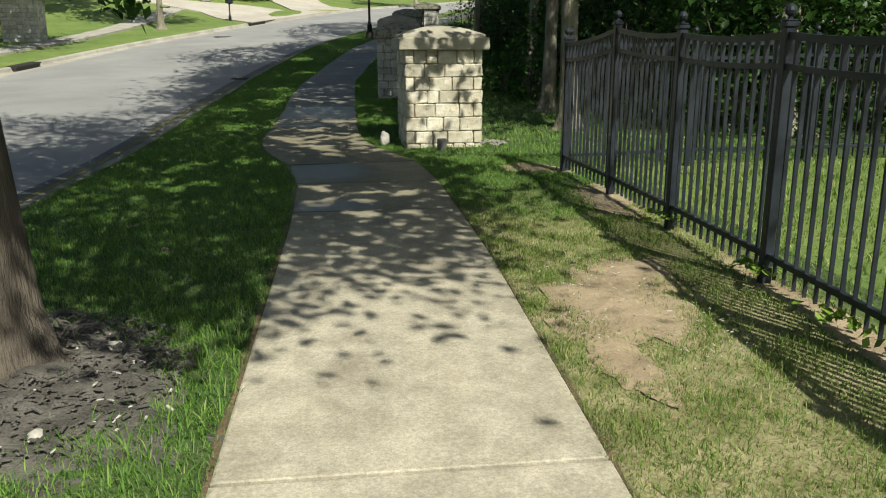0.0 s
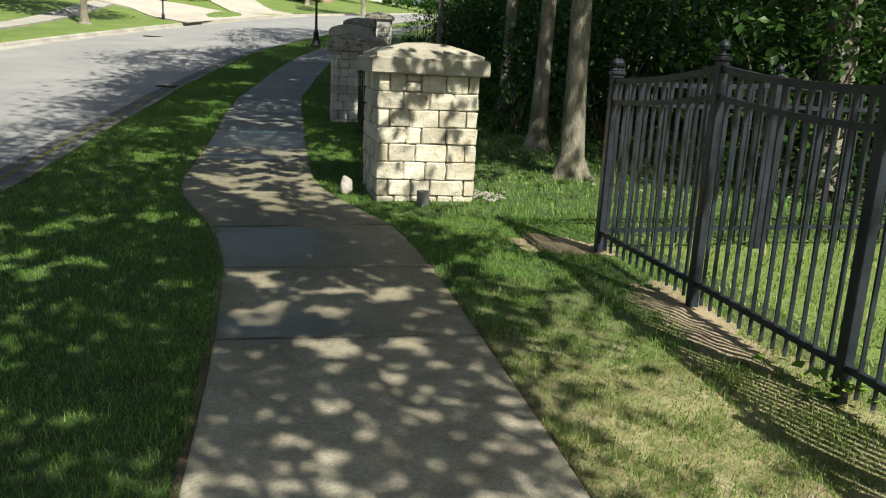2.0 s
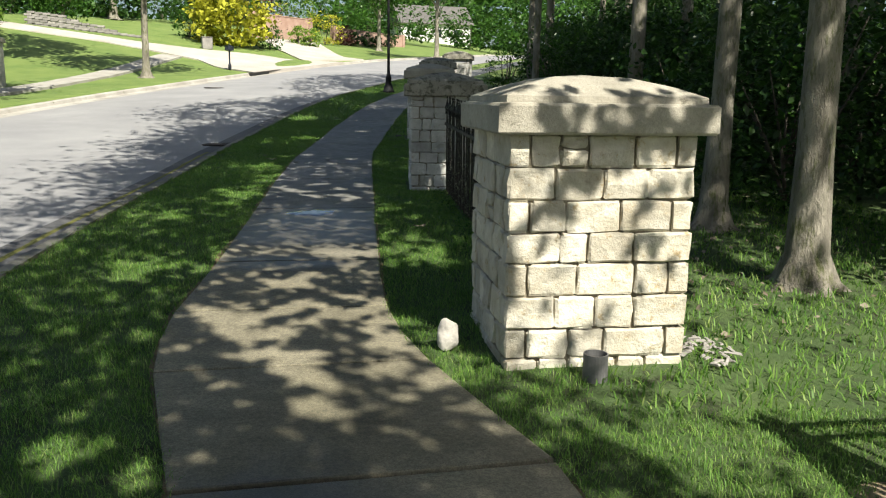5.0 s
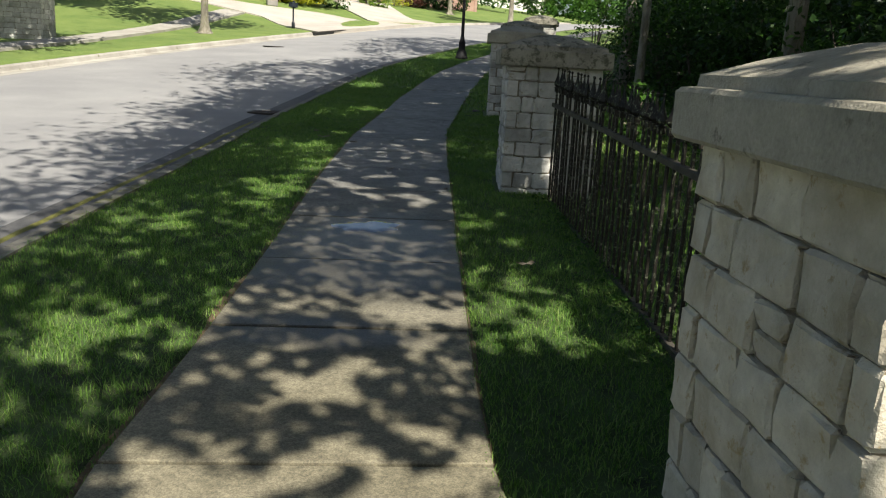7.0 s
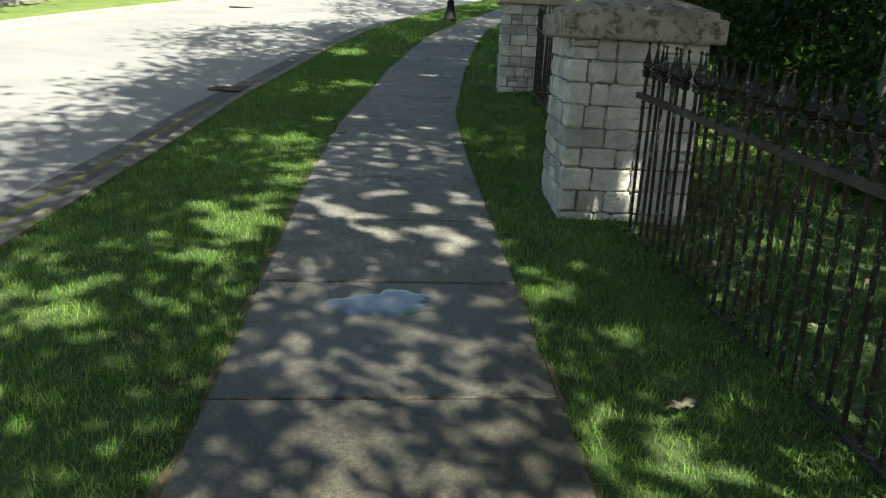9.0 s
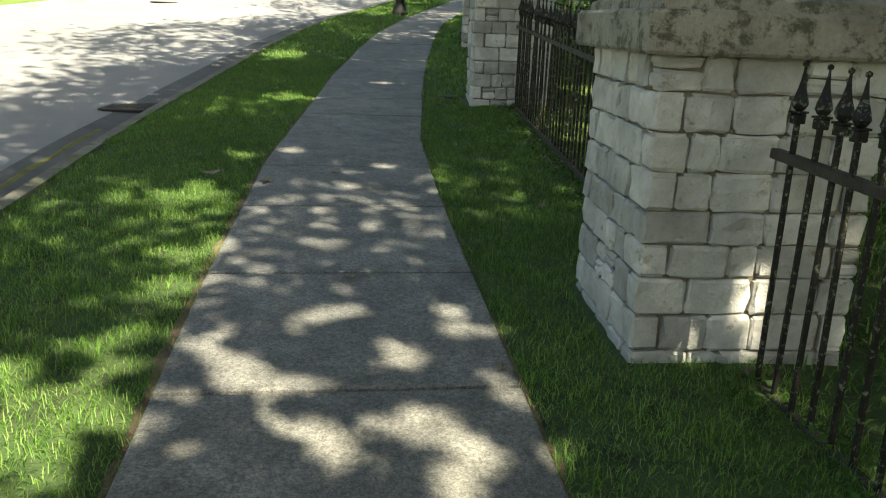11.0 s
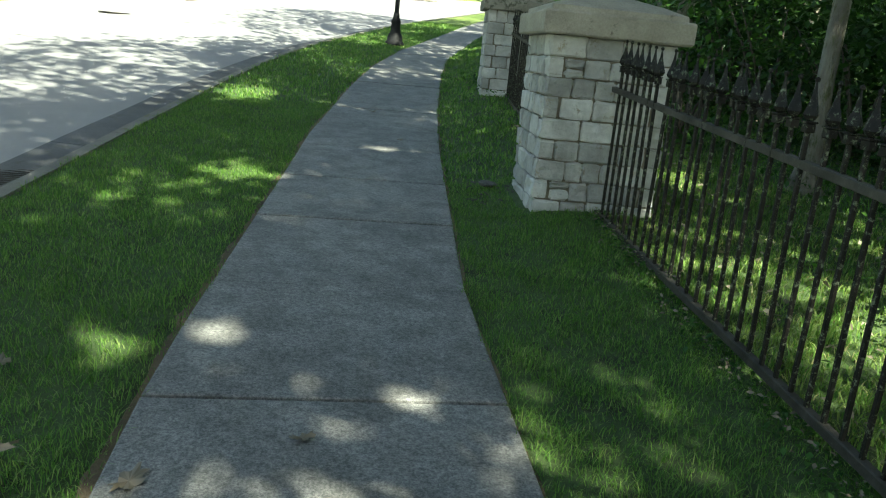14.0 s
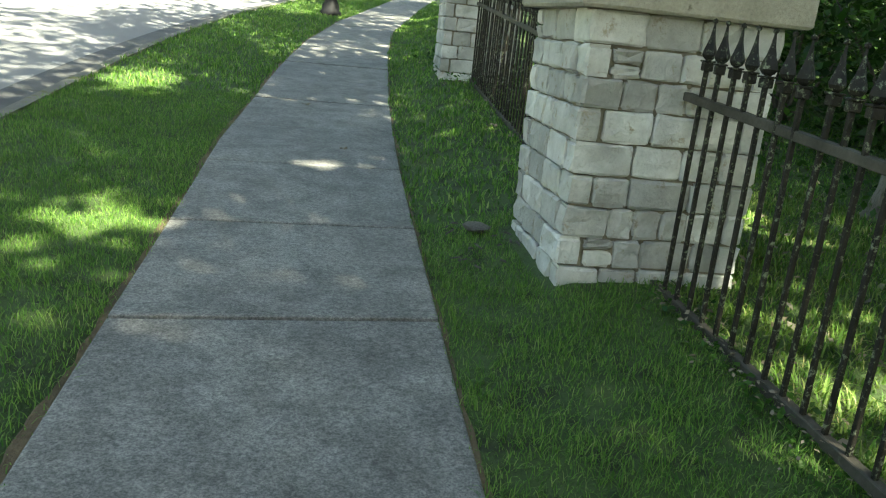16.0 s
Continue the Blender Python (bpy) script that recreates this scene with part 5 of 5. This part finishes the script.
blades("lawn_grass", -0.4, 2.7, 6.4, 12.6, 5200, 0.050, 0.0038, rear_part, BLADE, 5, "mown grass between sidewalk and fence")
blades("lawn_grass", -0.4, 1.2, 12.6, 26, 6200, 0.050, 0.0035, lawn_right, BLADE, 6, "mown grass between sidewalk and fence")
blades("lawn_grass", -0.3, 4.6, 26, 48, 900, 0.07, 0.011, lawn_right, BLADE, 7, "mown grass between sidewalk and fence")
blades("yard_grass", 2.5, 10, -1, 10.5, 620, 0.075, 0.009, yard, BLADE_DRY, 8, "sunny yard grass behind the fence")
blades("woods_grass", 1.0, 6.0, 9.4, 32, 800, 0.08, 0.009, woods_floor, BLADE, 9, "thin weedy grass under the trees", 0.8)
blades("woods_lawn", 1.0, 3.4, 18.9, 31, 2300, 0.06, 0.007, woods_floor, BLADE_DRY, 12, "low yellow-green grass lit under the trees", 0.5)
blades("grass_tuft", -1.4, -0.55, 2.3, 4.4, 900, 0.10, 0.006, verge, BLADE, 11, "longer tufts at the sidewalk edge", 0.9)


EDGE_SOIL = surface("edge_soil", (0.09, 0.068, 0.04), (0.25, 0.185, 0.105), 3.0, 60, bump=1.0, depth=0.02)


# the dry earth edge between turf and concrete
def edge_strip(line, side, seed):
    vs, fs = [], []
    ys = np.arange(0.5, 40, 0.06)
    r = random.Random(seed)
    for q, y in enumerate(ys):
        x0 = float(line(y))
        wd = max(0.010, (0.05 if side < 0 else 0.022) + (0.06 if side < 0 else 0.03) * noise.noise((y * 1.3, seed, 0)) + 0.03 * noise.noise((y * 6, seed, 3)))
        for f, up in ((-0.012, -0.04), (0.0, -0.012), (0.6, -0.006), (1.0, -0.025)):
            x = x0 + side * (0.004 + wd * f)
            vs.append((x, y, float(land(x, y)) + up + 0.003 * r.random()))
        if q:
            o = q * 4
            fs += [(o - 4 + c, o - 3 + c, o + 1 + c, o + c) for c in range(3)]
    tagged(new("soil_edge", mesh_from("soil_edge", vs, fs, EDGE_SOIL)), "strip of dry brown earth beside the concrete", "soil", kind="stuff")


edge_strip(walk_left, -1, 1)
edge_strip(walk_right, 1, 2)


# ---- weeds, litter and small things ----
def scatter_leaves(name, xs, ys, lift, size, material, seed, label, flat=0.25):
    rg = np.random.default_rng(seed)
    z = land(xs, ys) + lift + rg.uniform(0, 0.02, len(xs))
    return tagged(new(name, leaves_mesh(name, np.stack([xs, ys, z], 1), size, material, seed, flat)), label, "leaves", kind="stuff")


rg = np.random.default_rng(77)
u = rg.uniform(0, 1, 900)
scatter_leaves("fence_weeds", 0.98 - 0.22 * u + rg.normal(-0.06, 0.10, 900), 12.5 + 5.4 * u, 0.012, 0.038, LEAF, 1, "small broad-leaved weeds along the fence foot")
scatter_leaves("fence_weeds", 0.90 + 0.14 * u + rg.normal(-0.08, 0.10, 900), 19.0 + 5.7 * u, 0.012, 0.038, LEAF, 2, "small broad-leaved weeds along the fence foot")
xs, ys = rg.uniform(1.05, 5.5, 2600), rg.uniform(11.6, 34, 2600)
scatter_leaves("woods_litter", xs, ys, 0.004, 0.055, DRY_LEAF, 3, "brown dead leaves under the trees")
xs, ys = rg.uniform(1.1, 5.5, 9000), rg.uniform(12.4, 34, 9000)
keep = (xs > 4.5) | ((xs > 3.3) & (ys > 19)) | (ys > 31) | (rg.random(9000) < 0.03)
xs, ys = xs[keep], ys[keep]
scatter_leaves("woods_seedlings", xs, ys, 0.08, 0.065, LEAF, 4, "low green seedlings under the trees", 0.5)
scatter_leaves("fence_litter", 0.84 + 0.14 * u[:420] + rg.normal(-0.03, 0.07, 420), 19.0 + 5.7 * u[:420], 0.03, 0.026, DRY_LEAF, 6, "brown dead leaves along the fence foot")
xs, ys = 2.42 + rg.normal(0, 0.08, 160), rg.choice([4.6, 3.6, 6.1, 2.9], 160) + rg.normal(0, 0.14, 160)
scatter_leaves("fence_weeds", xs, ys, 0.09, 0.07, LEAF_LIME, 5, "bright weeds growing under the black fence", 0.5)


def chips(name, cx, cy, rx, ry, n, size, material, seed, label):
    r = random.Random(seed)
    vs, fs = [], []
    for _ in range(n):
        w, d = r.uniform(0, 6.28), math.sqrt(r.random())
        x, y = cx + rx * d * math.cos(w), cy + ry * d * math.sin(w)
        if x > float(walk_left(y)) - 0.05 and x < float(walk_right(y)) + 0.02:
            continue
        m = pose(x, y, float(land(x, y)) + 0.035, r.uniform(-25, 25), r.uniform(-25, 25), r.uniform(0, 180))
        a, b, c = size * r.uniform(0.6, 1.8), size * r.uniform(0.25, 0.5), size * r.uniform(0.12, 0.25)
        off = len(vs)
        vs += [m @ Vector((sx * a * (1 if sz < 0 else 0.7), sy * b * (1 if sz < 0 else 0.7), sz * c)) for sz in (-1, 1) for sx, sy in ((-1, -1), (1, -1), (1, 1), (-1, 1))]
        fs += [tuple(off + k for k in f) for f in ((0, 1, 5, 4), (1, 2, 6, 5), (2, 3, 7, 6), (3, 0, 4, 7), (4, 5, 6, 7))]
    return tagged(new(name, mesh_from(name, vs, fs, material)), label, "debris", kind="stuff")


chips("bark_chips", -1.8, 3.5, 0.95, 0.9, 1500, 0.016, MULCH, 1, "dark shredded bark chips")
chips("pale_chips", -1.5, 3.3, 0.7, 0.75, 46, 0.013, ROCK, 2, "scattered pale stone and wood chips")
chips("gravel_crumbs", 1.5, 4.3, 0.5, 1.1, 120, 0.008, ROCK, 3, "small pebbles and twigs on bare dirt")
chips("gravel_crumbs", 1.75, 11.45, 0.28, 0.3, 60, 0.025, WALLSTONE, 4, "grey rubble beside the pillar foot")
chips("gravel_crumbs", 0.25, 25.5, 0.22, 0.4, 14, 0.02, MULCH, 5, "grey rubble beside the pillar foot")


def rock(x, y, sx, sy, sz, seed, label, material=ROCK, top=False):
    r = random.Random(seed)
    bm = bmesh.new()
    for _ in range(26):
        v = Vector((r.gauss(0, 1), r.gauss(0, 1), r.gauss(0, 1))).normalized() * r.uniform(0.85, 1.1)
        bm.verts.new((v.x * sx, v.y * sy, v.z * sz))
    hull = bmesh.ops.convex_hull(bm, input=bm.verts)
    bmesh.ops.delete(bm, geom=[g for g in hull["geom_interior"] if isinstance(g, bmesh.types.BMVert)], context="VERTS")
    bmesh.ops.bevel(bm, geom=list(bm.edges), offset=min(sx, sz) * 0.08, segments=1, affect="EDGES")
    ob = thing("rock", x, y, float(land(x, y)) + sz * 0.75, seed * 40, bm_mesh("rock", bm, material))
    return tagged(ob, label, "rock", "loose rocks")


rock(0.25, 11.62, 0.075, 0.085, 0.12, 3, "pale upright rock at the sidewalk edge")
rock(-1.32, 3.92, 0.035, 0.02, 0.012, 5, "small yellowish stone in the mulch")
rock(-1.75, 3.05, 0.045, 0.03, 0.015, 6, "small pale stone in the mulch")
rock(-1.32, 2.95, 0.06, 0.04, 0.018, 7, "flat pale stone in the mulch")
rock(0.30, 25.75, 0.10, 0.08, 0.035, 8, "dark flat stone by the pillar", MULCH)
pipe = tagged(thing("drain_pipe", 1.04, 11.08, float(land(1.04, 11.08))), "short grey plastic pipe stub in the ground", "pipe")
bm = bmesh.new()
rings = [[bm.verts.new((r_ * math.cos(k * math.pi / 12), r_ * math.sin(k * math.pi / 12), z_)) for k in range(24)] for r_, z_ in ((0.07, -0.05), (0.07, 0.14), (0.062, 0.14), (0.062, 0.02))]
for a, b in zip(rings, rings[1:]):
    for k in range(24):
        bm.faces.new((a[k], a[(k + 1) % 24], b[(k + 1) % 24], b[k]))
bm.faces.new(rings[-1][::-1])
part("stub", bm_mesh("stub", bm, PLASTIC), pipe)


def oak_leaf(x, y, turn, size, seed, on_path):
    """A dry lobed leaf, curled at the rim."""
    r = random.Random(seed)
    vs = [(0, 0, 0.010)]
    n = 28
    for k in range(n):
        w = 2 * math.pi * k / n
        lobes = 0.45 + 0.55 * abs(math.sin(3.5 * w + 0.3))
        vs.append((size * 0.5 * lobes * math.cos(w), size * 0.26 * lobes * math.sin(w), 0.004 + 0.018 * r.random() + 0.012 * math.cos(w) ** 2))
    fs = [(0, 1 + k, 1 + (k + 1) % n) for k in range(n)]
    z = float(rise(y)) + 0.006 if on_path else float(land(x, y)) + 0.045
    ob = thing("fallen_leaf", x, y, z, turn, mesh_from("fallen_leaf", vs, fs, DRY_LEAF))
    return tagged(ob, "curled dry brown oak leaf", "leaf", "fallen leaves")


for k, (x, y, t_, s, p) in enumerate(((-1.10, 21.46, 30, 0.11, True), (-1.62, 21.18, 70, 0.19, True), (-2.07, 21.26, 20, 0.21, False), (-2.27, 21.9, 120, 0.14, False), (0.25, 15.03, 200, 0.15, False), (0.40, 20.34, 60, 0.11, False),
                                      (-0.95, 19.0, 10, 0.10, True), (-0.30, 17.9, 80, 0.08, True), (-0.6, 29.6, 40, 0.12, True), (-1.9, 6.4, 50, 0.13, False), (-1.45, 5.6, 100, 0.12, False), (-0.35, 27.8, 30, 0.09, True))):
    oak_leaf(x, y, t_, s, k, p)
